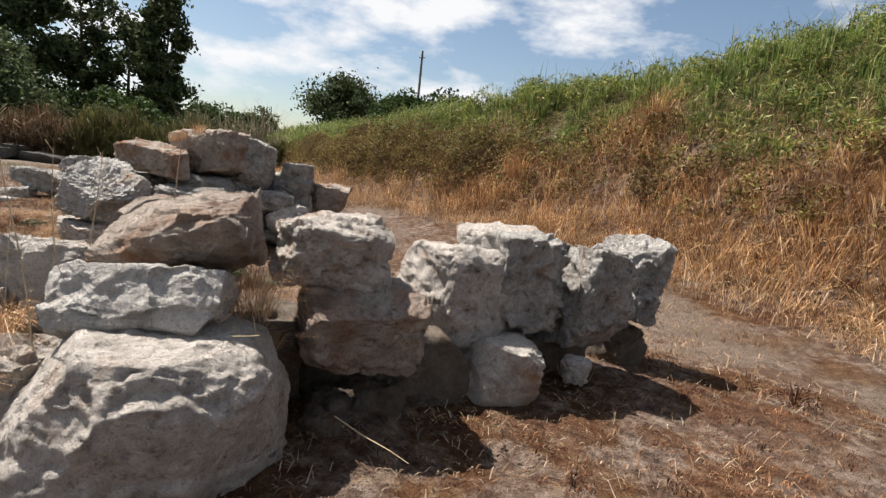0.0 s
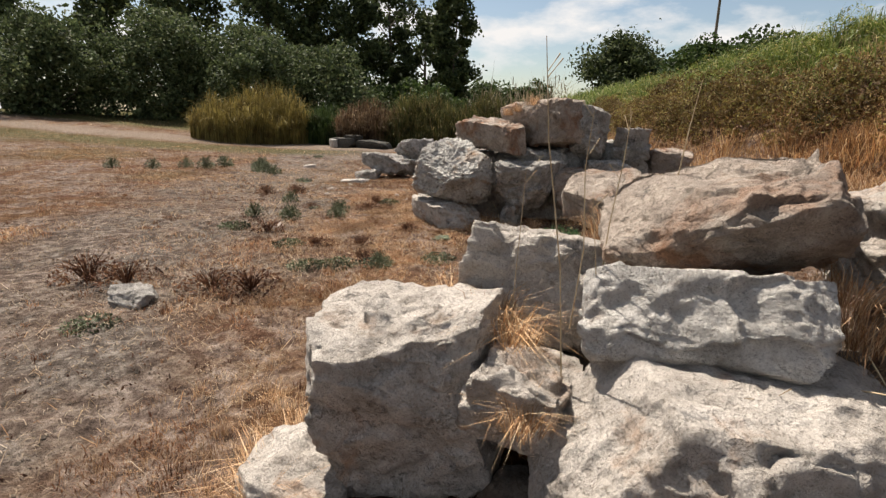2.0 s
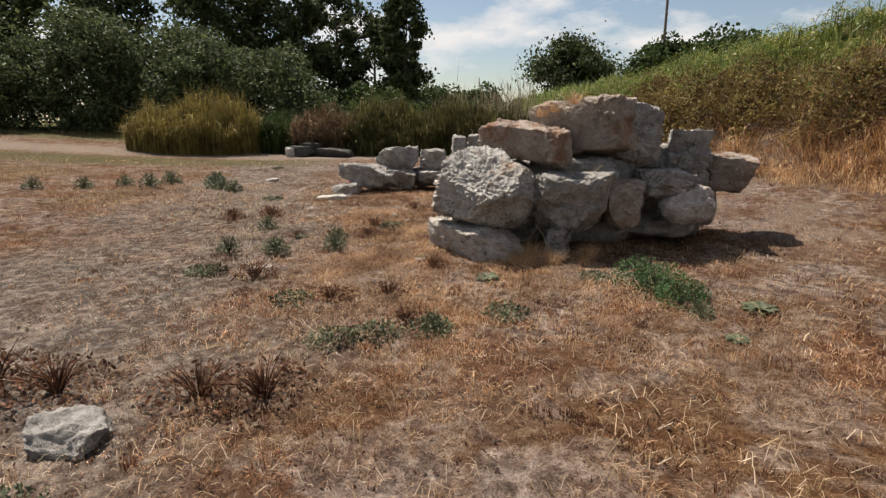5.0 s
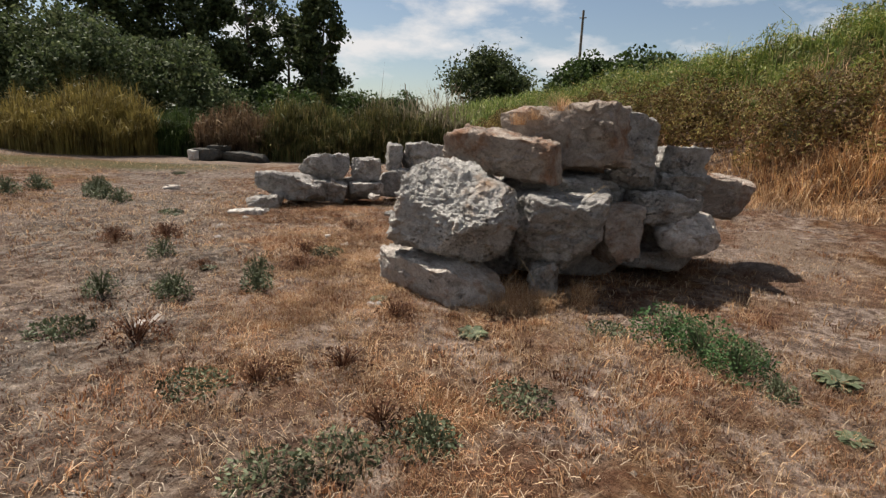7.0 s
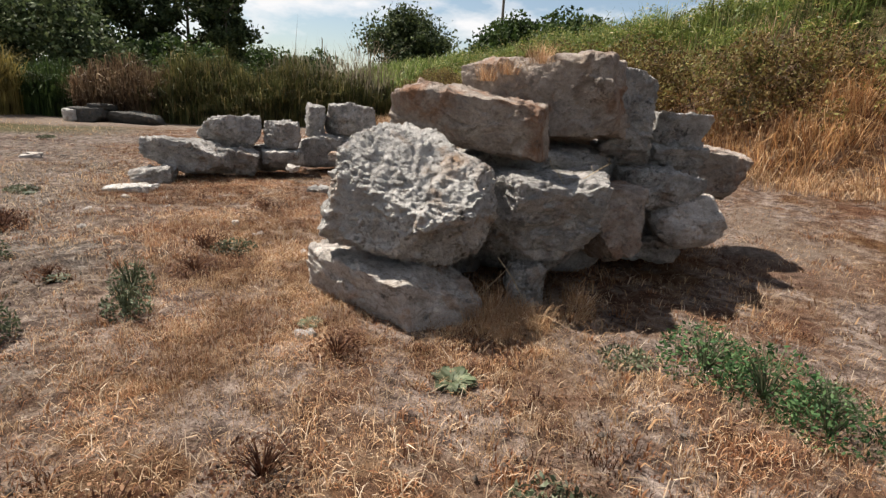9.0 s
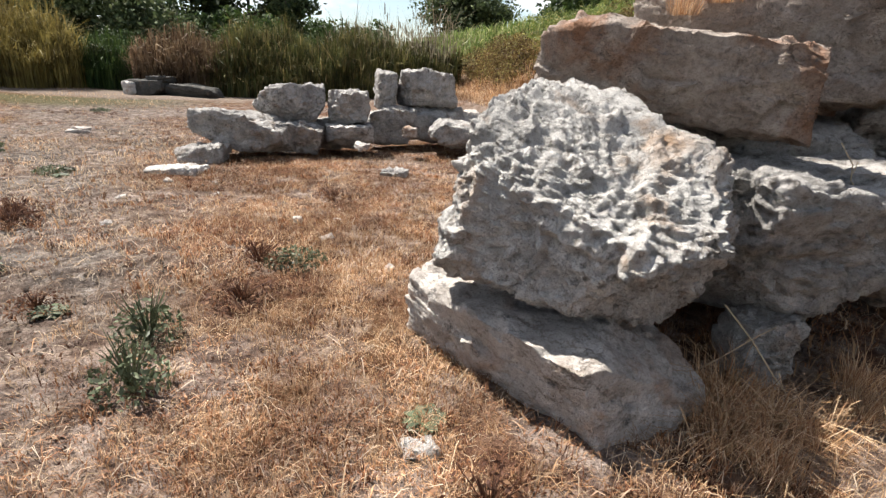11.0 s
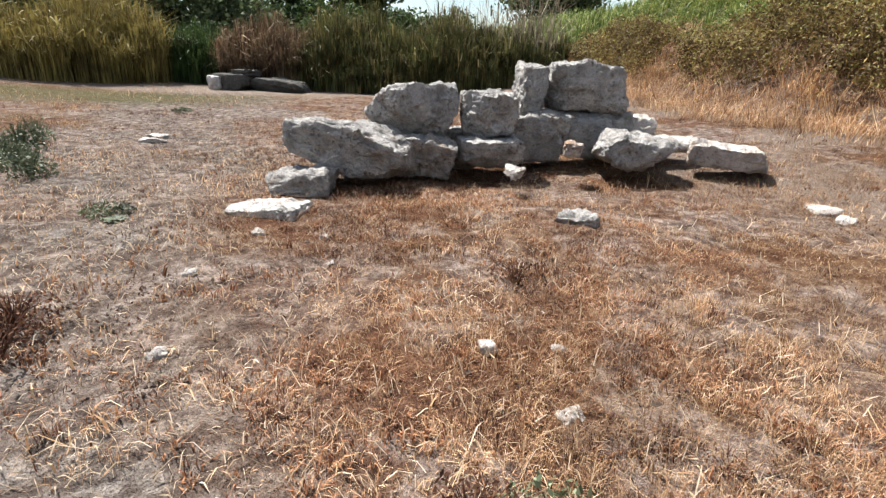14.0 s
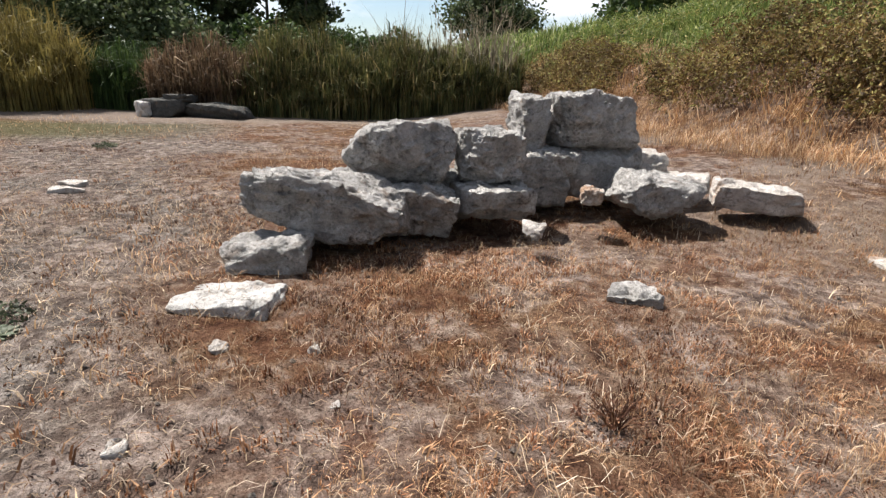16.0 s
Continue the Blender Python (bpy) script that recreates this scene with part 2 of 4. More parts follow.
# ---- helpers for building ----
def lattice(ix, iy, iz, seed):
    h = (ix.astype(np.int64) * 374761393 + iy.astype(np.int64) * 668265263 + iz.astype(np.int64) * 2147483647 + seed * 974634777) & 0xFFFFFFFF
    h = ((h ^ (h >> 13)) * 1274126177) & 0xFFFFFFFF
    return ((h ^ (h >> 16)) & 0xFFFF) / 65535.0


def value_noise(p, seed=0):
    """Smooth noise from -1 to 1 at the points p (n x 3)."""
    i = np.floor(p)
    f = p - i
    f = f * f * (3 - 2 * f)
    i = i.astype(np.int64)
    total = 0.0
    for a in (0, 1):
        for b in (0, 1):
            for c in (0, 1):
                w = (f[:, 0] if a else 1 - f[:, 0]) * (f[:, 1] if b else 1 - f[:, 1]) * (f[:, 2] if c else 1 - f[:, 2])
                total = total + w * lattice(i[:, 0] + a, i[:, 1] + b, i[:, 2] + c, seed)
    return total * 2 - 1


def fractal(p, seed=0, octaves=4, gain=0.5):
    total, amp = 0.0, 1.0
    for k in range(octaves):
        total = total + amp * value_noise(p * 2.03 ** k + 11.7 * k, seed + k)
        amp *= gain
    return total


def worley(p, seed=0):
    """Distances to the nearest and second nearest of scattered points, a number for the nearest, and the height over a tilted plane through it."""
    i = np.floor(p).astype(np.int64)
    d1 = np.full(len(p), 9.0)
    d2 = np.full(len(p), 9.0)
    ident = np.zeros(len(p))
    tilt = np.zeros(len(p))
    for a in (-1, 0, 1):
        for b in (-1, 0, 1):
            for c in (-1, 0, 1):
                q = i + np.array((a, b, c))
                hx, hy, hz = (lattice(q[:, 0], q[:, 1], q[:, 2], seed + s) for s in (1, 2, 3))
                ox, oy, oz = p[:, 0] - q[:, 0] - hx, p[:, 1] - q[:, 1] - hy, p[:, 2] - q[:, 2] - hz
                d = np.sqrt(ox ** 2 + oy ** 2 + oz ** 2)
                near = d < d1
                d2 = np.where(near, d1, np.minimum(d2, d))
                ident = np.where(near, hx, ident)
                tilt = np.where(near, ox * (hy - 0.5) * 2 + oy * (hz - 0.5) * 2 + oz * (hx - 0.5) * 2, tilt)
                d1 = np.where(near, d, d1)
    return d1, d2, ident, tilt


def mesh_of(name, verts, faces, material, smooth=False):
    """A mesh from an array of corners and one or more arrays of faces."""
    me = bpy.data.meshes.new(name)
    verts = np.asarray(verts, dtype=np.float32)
    me.vertices.add(len(verts))
    me.vertices.foreach_set("co", verts.ravel())
    faces = [np.asarray(f, dtype=np.int32) for f in faces if len(f)]
    loops = np.concatenate([f.ravel() for f in faces])
    sizes = np.concatenate([np.full(len(f), f.shape[1], dtype=np.int32) for f in faces])
    me.loops.add(len(loops))
    me.loops.foreach_set("vertex_index", loops)
    me.polygons.add(len(sizes))
    me.polygons.foreach_set("loop_start", np.concatenate(([0], np.cumsum(sizes)[:-1])).astype(np.int32))
    me.polygons.foreach_set("use_smooth", np.full(len(sizes), smooth))
    me.update(calc_edges=True)
    me.materials.append(material)
    return me


# ---- ground ----
# the foot of the mound, from behind the start to the far distance; the mound lies to the east of it
FOOT = np.array([(22, -60), (13, -12), (8.6, 1), (5.3, 7.4), (3.9, 9.6), (2.0, 12.8), (-0.9, 15.2), (-4.6, 19), (-7, 24), (-10, 30), (-16, 45), (-24, 60), (-45, 120), (-80, 240)], dtype=float)


def from_foot(x, y):
    """Metres from the foot of the mound, above zero on the mound."""
    p = np.stack([x, y], 1)
    best = np.full(len(p), 1e9)
    sign = np.ones(len(p))
    for a, b in zip(FOOT[:-1], FOOT[1:]):
        ab = b - a
        s = np.clip(((p - a) @ ab) / (ab @ ab), 0, 1)
        off = p - a - s[:, None] * ab
        d = np.hypot(off[:, 0], off[:, 1])
        side = ab[1] * (p[:, 0] - a[0]) - ab[0] * (p[:, 1] - a[1])
        sign = np.where(d < best, np.sign(side), sign)
        best = np.minimum(best, d)
    return best * sign


def smooth_step(v, lo, hi):
    u = np.clip((v - lo) / (hi - lo), 0, 1)
    return u * u * (3 - 2 * u)


def ground_z(x, y):
    x, y = np.atleast_1d(np.asarray(x, float)), np.atleast_1d(np.asarray(y, float))
    s = from_foot(x, y)
    z = -0.3 + 0.3 * (1 - smooth_step(np.hypot(x - 0.9, (y - 1.5) * 0.9), 2.2, 5.0))
    z = z + 0.5 * smooth_step(s, -5.5, 0.3) * smooth_step(y, 2, 10)
    near = 1 - smooth_step(y, 13, 25)
    rise = np.interp(s, [0, 1, 2.2, 5, 8, 14, 40, 90], [0, 0.7, 1.6, 3.5, 4.3, 4.8, 5.2, 5.0]) * (0.86 + 0.48 * near - 0.16 * (1 - smooth_step(y, 5, 13)))
    z = z + rise + 1.8 * smooth_step(-x, 18, 55) * (1 - smooth_step(s, -6, 0))
    q = np.stack([x, y, np.zeros_like(x)], 1)
    z = z + 0.03 * fractal(q * 0.8, 5, 3) + 0.3 * fractal(q * 0.45, 8, 3) * smooth_step(s, 0.3, 3)
    return z


def z_at(x, y):
    return float(ground_z(x, y)[0])


def steps(lo, hi, mid_lo, mid_hi, fine, grow):
    mid = list(np.arange(mid_lo, mid_hi + 1e-6, fine))
    up, d = [mid[-1]], fine
    while up[-1] < hi:
        d *= grow
        up.append(up[-1] + d)
    down, d = [mid[0]], fine
    while down[-1] > lo:
        d *= grow
        down.append(down[-1] - d)
    return np.array(down[:0:-1] + mid + up[1:])


def build_ground():
    xs, ys = steps(-2500, 2500, -14, 9, 0.11, 1.09), steps(-2500, 2500, -1.5, 24, 0.11, 1.09)
    gx, gy = np.meshgrid(xs, ys)
    x, y = gx.ravel(), gy.ravel()
    z = ground_z(x, y)
    q = np.stack([x, y, np.zeros_like(x)], 1)
    near = 1 - smooth_step(np.hypot(x + 3, y - 10), 14, 24)
    z = z + near * (0.022 * fractal(q * 3.1, 21, 3) + 0.008 * fractal(q * 9.0, 31, 2))
    far = np.hypot(x, y)
    z = np.where(far > 400, np.minimum(z, 1.0), z)
    nx, ny = len(xs), len(ys)
    idx = np.arange(nx * ny).reshape(ny, nx)
    quads = np.stack([idx[:-1, :-1], idx[:-1, 1:], idx[1:, 1:], idx[1:, :-1]], -1).reshape(-1, 4)
    me = mesh_of("ground", np.stack([x, y, z], 1), [quads], GROUND, True)
    s = from_foot(x, y)
    # bare grey soil west of the walk, the sandy track before the reeds, green cover on the mound
    u = -(x + 0.62 * y) + 0.9 * value_noise(np.stack([x, y, x * 0], 1) * 0.6, 6)
    bare = smooth_step(u, 2.2, 3.6) * (1 - smooth_step(u, 6.3, 8.6))
    track = (y - (27.5 + 0.42 * (x + 15))) * 0.92
    sandy = smooth_step(track, -4.2, -3.0) * (1 - smooth_step(track, -1.2, 0.2)) * (1 - smooth_step(x, -12, -8))
    strip = 0.75 * smooth_step(s, -5.5, -3.2) * (1 - smooth_step(s, -0.5, 0.3)) * smooth_step(value_noise(np.stack([x, y, x * 0], 1) * 0.7, 71) + 0.5 * value_noise(np.stack([x, y, x * 0], 1) * 2.3, 72), -0.6, 0.5) * (1 - smooth_step(y, 20, 26))
    sandy = np.maximum(sandy, strip)
    lawn = smooth_step(track, -8.5, -6.8) * (1 - smooth_step(track, -5.0, -3.6)) * (1 - smooth_step(x, -19, -15)) * 0.8
    gold = 0.45 * smooth_step(u, 7.5, 9.5) * (1 - smooth_step(track, -8.0, -5.0)) * smooth_step(value_noise(np.stack([x, y, x * 0], 1) * 0.4, 61), -0.4, 0.5)
    green = np.maximum(smooth_step(s, 2.0, 3.6), np.maximum(lawn, gold))
    green = np.maximum(green, smooth_step(track, 1.0, 4.0) * (1 - smooth_step(x, -8, -4)))
    col = np.stack([bare, sandy, green, np.ones_like(bare)], 1).astype(np.float32)
    at = me.color_attributes.new("cover", "FLOAT_COLOR", "POINT")
    at.data.foreach_set("color", col.ravel())
    tagged(new("ground", me), "dry brown ground with soil patches and withered grass", "ground", kind="structure")


build_ground()


# ---- stones ----
CUBES = {}


def cube_grid(n):
    if n not in CUBES:
        bm = bmesh.new()
        bmesh.ops.create_cube(bm, size=2)
        bmesh.ops.subdivide_edges(bm, edges=bm.edges[:], cuts=n - 1, use_grid_fill=True)
        bm.verts.index_update()
        CUBES[n] = (np.array([v.co[:] for v in bm.verts]), np.array([[v.index for v in f.verts] for f in bm.faces], dtype=np.int32))
        bm.free()
    return CUBES[n]


LOOK = {"pale": "pale grey limestone", "white": "whitish limestone", "ochre": "ochre-stained grey limestone", "rough": "rough grey weathered limestone", "pitted": "heavily pitted grey limestone", "dark": "shade-darkened weathered grey stone", "shade_earthy": "shade-darkened brown limestone"}
FORM = {"stone_block": "block", "boulder": "rounded boulder", "stone_slab": "flat slab", "wedge_stone": "wedge-shaped stone", "loose_stone": "small loose stone", "flat_stone": "low flat stone lying on the ground"}


def stone(name, style, heap, centre, size, turn, seed, n, taper=0.0, skew=0.0, facets=None, top=0.0, under=0.08, cuts=(), power=None):
    """A quarried or field stone: a rounded block with broken-off faces and weathered relief. taper narrows the top, skew leans it sideways, top tilts the upper face, under draws the foot in, cuts are breaks given by direction and share of the reach."""
    rng = np.random.RandomState(seed * 7 + 3)
    p, faces = cube_grid(n)
    power = power or {"boulder": 3.0, "flat_stone": 3.0, "loose_stone": 5.0}.get(name, 8.0)
    r = (np.abs(p) ** power).sum(1) ** (1 / power)
    p = p / r[:, None]
    half = np.array(size) * 0.48
    p[:, 0] = p[:, 0] * (1 - taper * p[:, 2]) + skew * p[:, 2]
    p[:, 1] = p[:, 1] * (1 - (0.5 * taper - under) * p[:, 2])
    p[:, 2] = p[:, 2] + top * p[:, 0] * (p[:, 2] > 0) * p[:, 2]
    q = p * half
    g = half.min()
    off = seed * 13.1
    rough = {"pale": 0.9, "white": 0.7, "ochre": 0.9, "rough": 1.35, "pitted": 1.2, "dark": 1.0, "shade_earthy": 0.9}[style]
    nrm = q / half ** 2
    nrm /= np.linalg.norm(nrm, axis=1)[:, None]
    q = q + nrm * (0.16 * g * fractal(q / 0.5 + off, seed, 2))[:, None]
    # broken-off faces: slightly tilted sides, then edges and corners
    breaks = [(np.eye(3)[i % 3] * (1 if i < 3 else -1) + rng.normal(size=3) * 0.13, rng.uniform(0.85, 0.95)) for i in range(6)]
    for _ in range(facets if facets is not None else 9):
        v = rng.normal(size=3)
        v[rng.randint(3)] *= 0.2
        breaks.append((v, rng.uniform(0.68, 0.9)))
    for v, share in list(cuts) + breaks:
        v = np.array(v, float) / np.linalg.norm(v)
        h = q @ v
        over = np.maximum(h - h.max() * share, 0)
        q = q - over[:, None] * v * 0.97
    # chipped planes of two sizes, then grain
    w = q + 0.03 * np.stack([fractal(q / 0.11 + off + k, seed + k, 3) for k in (0, 5, 9)], 1)
    s1 = max(0.22, 0.9 * g)
    d1, d2, ident, tilt = worley(w / s1 * np.array((1, 1, 1.5)) + off, seed)
    edge = np.clip((d2 - d1) / 0.08, 0, 1)
    d = (0.45 if name == "boulder" else 1.0) * s1 * (0.16 * tilt + 0.10 * (ident - 0.55)) * edge
    d1, d2, ident, tilt = worley(w / 0.11 * np.array((1, 1, 1.7)) + off, seed + 4)
    d = d + rough * (0.040 * tilt + 0.018 * (ident - 0.5)) * np.clip((d2 - d1) / 0.15, 0, 1) * (0.55 + 0.45 * value_noise(q / 0.3 + off, seed + 6))
    d = d + rough * 0.011 * fractal(q / 0.10 + off, seed + 5, 4, 0.62)
    if style in ("rough", "pitted"):
        big = style == "pitted"
        a1, a2, _, _ = worley(q / (0.05 if big else 0.08) + off + 0.5 * fractal(q / 0.08, seed, 2)[:, None], seed + 9)
        deep = 0.020 if big else 0.016
        d = d - deep * np.clip(1 - a1 / 0.6, 0, 1) + 0.4 * deep * np.clip(a2 - a1, 0, 0.6)
        if big:
            a1, a2, _, _ = worley(q / np.array((0.13, 0.13, 0.08)) + off + 0.6 * fractal(q / 0.1, seed + 3, 3)[:, None], seed + 12)
            d = d - 0.014 * np.clip(1 - a1 / 0.5, 0, 1) - 0.014 * np.clip(1 - (a2 - a1) / 0.12, 0, 1) + 0.014 * fractal(q / 0.035 + off, seed + 2, 2)
    q = q + nrm * d[:, None]
    ob = new(name, mesh_of(name, q, [faces], STONE[style], True))
    ob.matrix_world = pose(*centre, *turn)
    return tagged(ob, f"{LOOK[style]} {FORM[name]} in the {heap}" if "far" not in heap and "flat_stone" != name else f"{LOOK[style]} {FORM[name]}", "stone", group="stones of the " + heap)


stone("stone_block", "pale", "first stone heap", (-2.28, 2.16, 0.27), (0.76, 0.54, 0.84), (4, -6, 13), 1, 62, taper=-0.10, facets=5, cuts=[((-0.8, -0.5, 0.25), 0.84), ((0.3, -0.6, -0.75), 0.76)], under=0.10)
stone("boulder", "pale", "first stone heap", (-1.19, 2.18, 0.11), (1.20, 0.96, 1.18), (0, 2, 14), 2, 64, facets=2, power=2.45, under=0.05, cuts=[((0.05, -0.95, -0.3), 0.78), ((-0.8, -0.25, 0.55), 0.84), ((0.0, 0.1, 1), 0.93)])
stone("stone_slab", "white", "first stone heap", (-1.31, 2.34, 0.72), (0.76, 0.42, 0.34), (-30, -3, 10), 3, 64, facets=5, cuts=[((0.6, -0.8, 0.1), 0.82)])
stone("stone_slab", "ochre", "first stone heap", (-1.31, 2.68, 0.99), (0.82, 0.58, 0.38), (8, -9, 12), 4, 62, facets=5, under=0.22, cuts=[((-0.36, -0.1, 0.93), 0.60), ((0.1, -0.7, -0.7), 0.72), ((-0.3, -0.6, 0.7), 0.84), ((0.8, -0.2, 0.5), 0.86)])
stone("stone_block", "pale", "first stone heap", (-2.04, 2.72, 0.64), (0.68, 0.54, 0.52), (-14, 5, 15), 5, 52, facets=6)
stone("wedge_stone", "pale", "first stone heap", (-1.84, 2.15, 0.41), (0.41, 0.40, 0.32), (0, 12, 20), 6, 38)
stone("stone_block", "pale", "first stone heap", (-0.60, 2.99, 0.95), (0.70, 0.64, 0.36), (0, -2, 12), 7, 60, facets=7, under=0.16, cuts=[((0.4, -0.6, 0.7), 0.86)])
stone("stone_block", "ochre", "first stone heap", (-0.41, 2.88, 0.56), (0.70, 0.62, 0.50), (0, 3, 14), 8, 60, taper=-0.12, under=0.2, facets=6, cuts=[((-0.4, -0.6, -0.7), 0.78)])
stone("boulder", "pale", "first stone heap", (0.08, 3.68, 0.61), (0.74, 0.84, 0.84), (0, 0, 25), 9, 52, power=4.0, under=0.10, facets=5)
stone("stone_block", "rough", "first stone heap", (0.50, 3.85, 0.74), (0.56, 0.80, 0.72), (0, 0, 25), 10, 46, facets=6)
stone("stone_block", "rough", "first stone heap", (1.08, 4.00, 0.64), (0.46, 0.70, 0.92), (0, 4, 30), 11, 46, facets=6)
stone("stone_block", "rough", "first stone heap", (1.61, 4.50, 0.73), (0.58, 0.70, 0.78), (0, 12, 35), 12, 46, taper=0.12, cuts=[((0.7, 0, 0.7), 0.74)])
stone("boulder", "pale", "first stone heap", (0.46, 3.40, 0.20), (0.69, 0.60, 0.51), (0, 0, 15), 13, 38)
stone("loose_stone", "pale", "first stone heap", (1.04, 3.67, 0.14), (0.20, 0.25, 0.19), (0, 5, 10), 14, 26)
# low stones under the overhang: gap shade is put into their brown
stone("stone_block", "shade_earthy", "first stone heap", (-0.30, 3.12, 0.03), (0.32, 0.50, 0.53), (0, -4, 10), 15, 26)
stone("stone_block", "shade_earthy", "first stone heap", (-0.56, 2.75, 0.01), (0.24, 0.35, 0.30), (0, 3, 0), 16, 26)
stone("loose_stone", "shade_earthy", "first stone heap", (-0.13, 3.10, 0.22), (0.17, 0.30, 0.34), (0, 6, 12), 17, 26)
stone("stone_slab", "ochre", "first stone heap", (-1.83, 3.45, 0.97), (0.55, 0.70, 0.18), (10, -8, 10), 18, 26)
stone("boulder", "pale", "first stone heap", (-2.64, 1.87, -0.08), (0.67, 0.50, 0.39), (0, 0, 20), 19, 26)
stone("stone_slab", "pale", "first stone heap", (0.42, 4.25, 0.98), (0.67, 0.70, 0.16), (0, -3, 30), 20, 26)
stone("stone_block", "shade_earthy", "first stone heap", (-1.00, 2.95, 0.29), (0.47, 0.50, 0.60), (0, 0, 12), 21, 26)
stone("stone_block", "pitted", "second stone heap", (-5.24, 8.03, 0.51), (1.18, 0.86, 0.88), (0, 16, -18), 22, 96, facets=2, under=0.0, power=9.0, cuts=[((0.05, -0.46, 0.88), 0.44), ((0.7, -0.55, -0.45), 0.60), ((-0.68, -0.73, 0.08), 0.80), ((0.1, -0.5, -0.85), 0.86), ((0.8, 0, 0.6), 0.84)])
stone("stone_slab", "pale", "second stone heap", (-5.47, 8.20, -0.13), (1.72, 0.90, 0.46), (0, 2, -45), 23, 64, facets=5)
stone("stone_slab", "ochre", "second stone heap", (-4.83, 8.82, 1.10), (1.50, 0.74, 0.46), (3, 6, -22), 24, 58, facets=4, under=0.16, cuts=[((-0.8, 0, 0.55), 0.84)])
stone("stone_block", "ochre", "second stone heap", (-4.26, 9.42, 1.25), (1.66, 0.78, 0.78), (0, -5, -26), 25, 60, facets=4, under=0.10)
stone("stone_block", "rough", "second stone heap", (-3.42, 9.55, 1.13), (0.52, 0.90, 0.86), (0, 4, 5), 26, 44, facets=12, top=-0.1)
stone("stone_block", "rough", "second stone heap", (-2.85, 10.05, 0.92), (0.52, 0.80, 0.72), (0, 4, 5), 27, 44)
stone("stone_block", "ochre", "second stone heap", (-2.33, 10.40, 0.66), (0.72, 0.70, 0.56), (0, 4, 5), 28, 44, skew=0.25)
stone("stone_block", "rough", "second stone heap", (-4.24, 8.56, 0.36), (1.00, 0.84, 0.80), (0, 2, 6), 29, 58, taper=-0.30, facets=5, under=0.22, cuts=[((-0.5, -0.6, -0.6), 0.74), ((0.6, -0.5, -0.6), 0.78)])
stone("stone_block", "ochre", "second stone heap", (-3.59, 8.95, 0.30), (0.46, 0.80, 0.73), (0, 3, 10), 30, 44)
stone("stone_slab", "rough", "second stone heap", (-3.10, 9.45, 0.55), (0.83, 0.70, 0.34), (0, 0, 12), 31, 44)
stone("boulder", "pale", "second stone heap", (-2.78, 9.32, 0.27), (0.78, 0.60, 0.50), (0, -3, 12), 32, 44)
stone("loose_stone", "rough", "second stone heap", (-4.29, 8.30, -0.15), (0.30, 0.40, 0.42), (0, 0, 10), 33, 28)
stone("stone_block", "rough", "second stone heap", (-3.11, 9.65, -0.06), (1.12, 0.70, 0.27), (0, 0, 10), 34, 28)
stone("stone_block", "rough", "second stone heap", (-4.15, 9.30, 0.71), (1.29, 0.80, 0.37), (0, 0, 10), 35, 28)
stone("stone_slab", "rough", "second stone heap", (-2.91, 10.00, 0.83), (0.73, 0.80, 0.30), (0, 0, 10), 36, 28)
stone("stone_slab", "rough", "third stone heap", (-9.80, 12.85, 0.10), (1.46, 0.74, 0.58), (-4, 4, 8), 77, 56, facets=3, under=0.16, cuts=[((-0.35, -0.1, -0.94), 0.58), ((0.4, -0.1, 0.92), 0.60), ((0.5, -0.2, -0.8), 0.80)])
stone("stone_block", "rough", "third stone heap", (-10.04, 12.30, -0.20), (0.80, 0.50, 0.26), (0, -3, 12), 38, 32, facets=5)
stone("flat_stone", "white", "third stone heap", (-9.90, 11.62, -0.29), (0.95, 0.52, 0.11), (0, 0, 12), 39, 32, facets=4)
stone("boulder", "rough", "third stone heap", (-9.40, 13.70, 0.44), (1.12, 0.82, 0.70), (0, -6, 20), 40, 48, facets=7, power=4.0, under=0.2, cuts=[((-0.6, -0.3, -0.7), 0.7), ((0.7, 0, -0.6), 0.76), ((-0.6, 0, 0.75), 0.74)])
stone("stone_block", "rough", "third stone heap", (-8.62, 14.10, 0.43), (0.64, 0.70, 0.50), (0, 0, 20), 41, 44, facets=6)
stone("stone_block", "rough", "third stone heap", (-8.31, 15.10, 0.69), (0.40, 0.70, 0.68), (0, 3, 22), 42, 32)
stone("stone_block", "rough", "third stone heap", (-7.56, 15.30, 0.72), (1.12, 0.80, 0.62), (-5, 2, 22), 43, 44, facets=5)
stone("stone_block", "rough", "third stone heap", (-9.15, 13.45, -0.02), (0.84, 0.70, 0.46), (0, 3, 22), 44, 32)
stone("stone_block", "rough", "third stone heap", (-8.53, 13.85, 0.02), (0.78, 0.70, 0.34), (0, 0, 22), 45, 32)
stone("stone_block", "rough", "third stone heap", (-7.97, 14.95, 0.24), (0.70, 0.70, 0.35), (0, 0, 22), 46, 32)
stone("loose_stone", "pale", "third stone heap", (-6.83, 15.55, 0.25), (0.41, 0.50, 0.27), (0, 0, 15), 47, 20)
stone("flat_stone", "rough", "third stone heap", (-6.90, 14.55, 0.06), (1.04, 0.90, 0.45), (0, 4, 20), 48, 32)
stone("stone_slab", "pale", "third stone heap", (-5.79, 14.75, 0.05), (1.00, 0.50, 0.25), (0, 2, -12), 49, 32)
stone("loose_stone", "pale", "third stone heap", (-7.55, 14.00, 0.11), (0.24, 0.30, 0.18), (0, 0, 0), 50, 20)
stone("loose_stone", "pale", "third stone heap", (-8.07, 13.15, -0.05), (0.22, 0.30, 0.12), (0, 8, 0), 51, 20)
stone("loose_stone", "rough", "third stone heap", (-7.34, 12.38, -0.27), (0.49, 0.35, 0.14), (0, 0, -8), 52, 32)
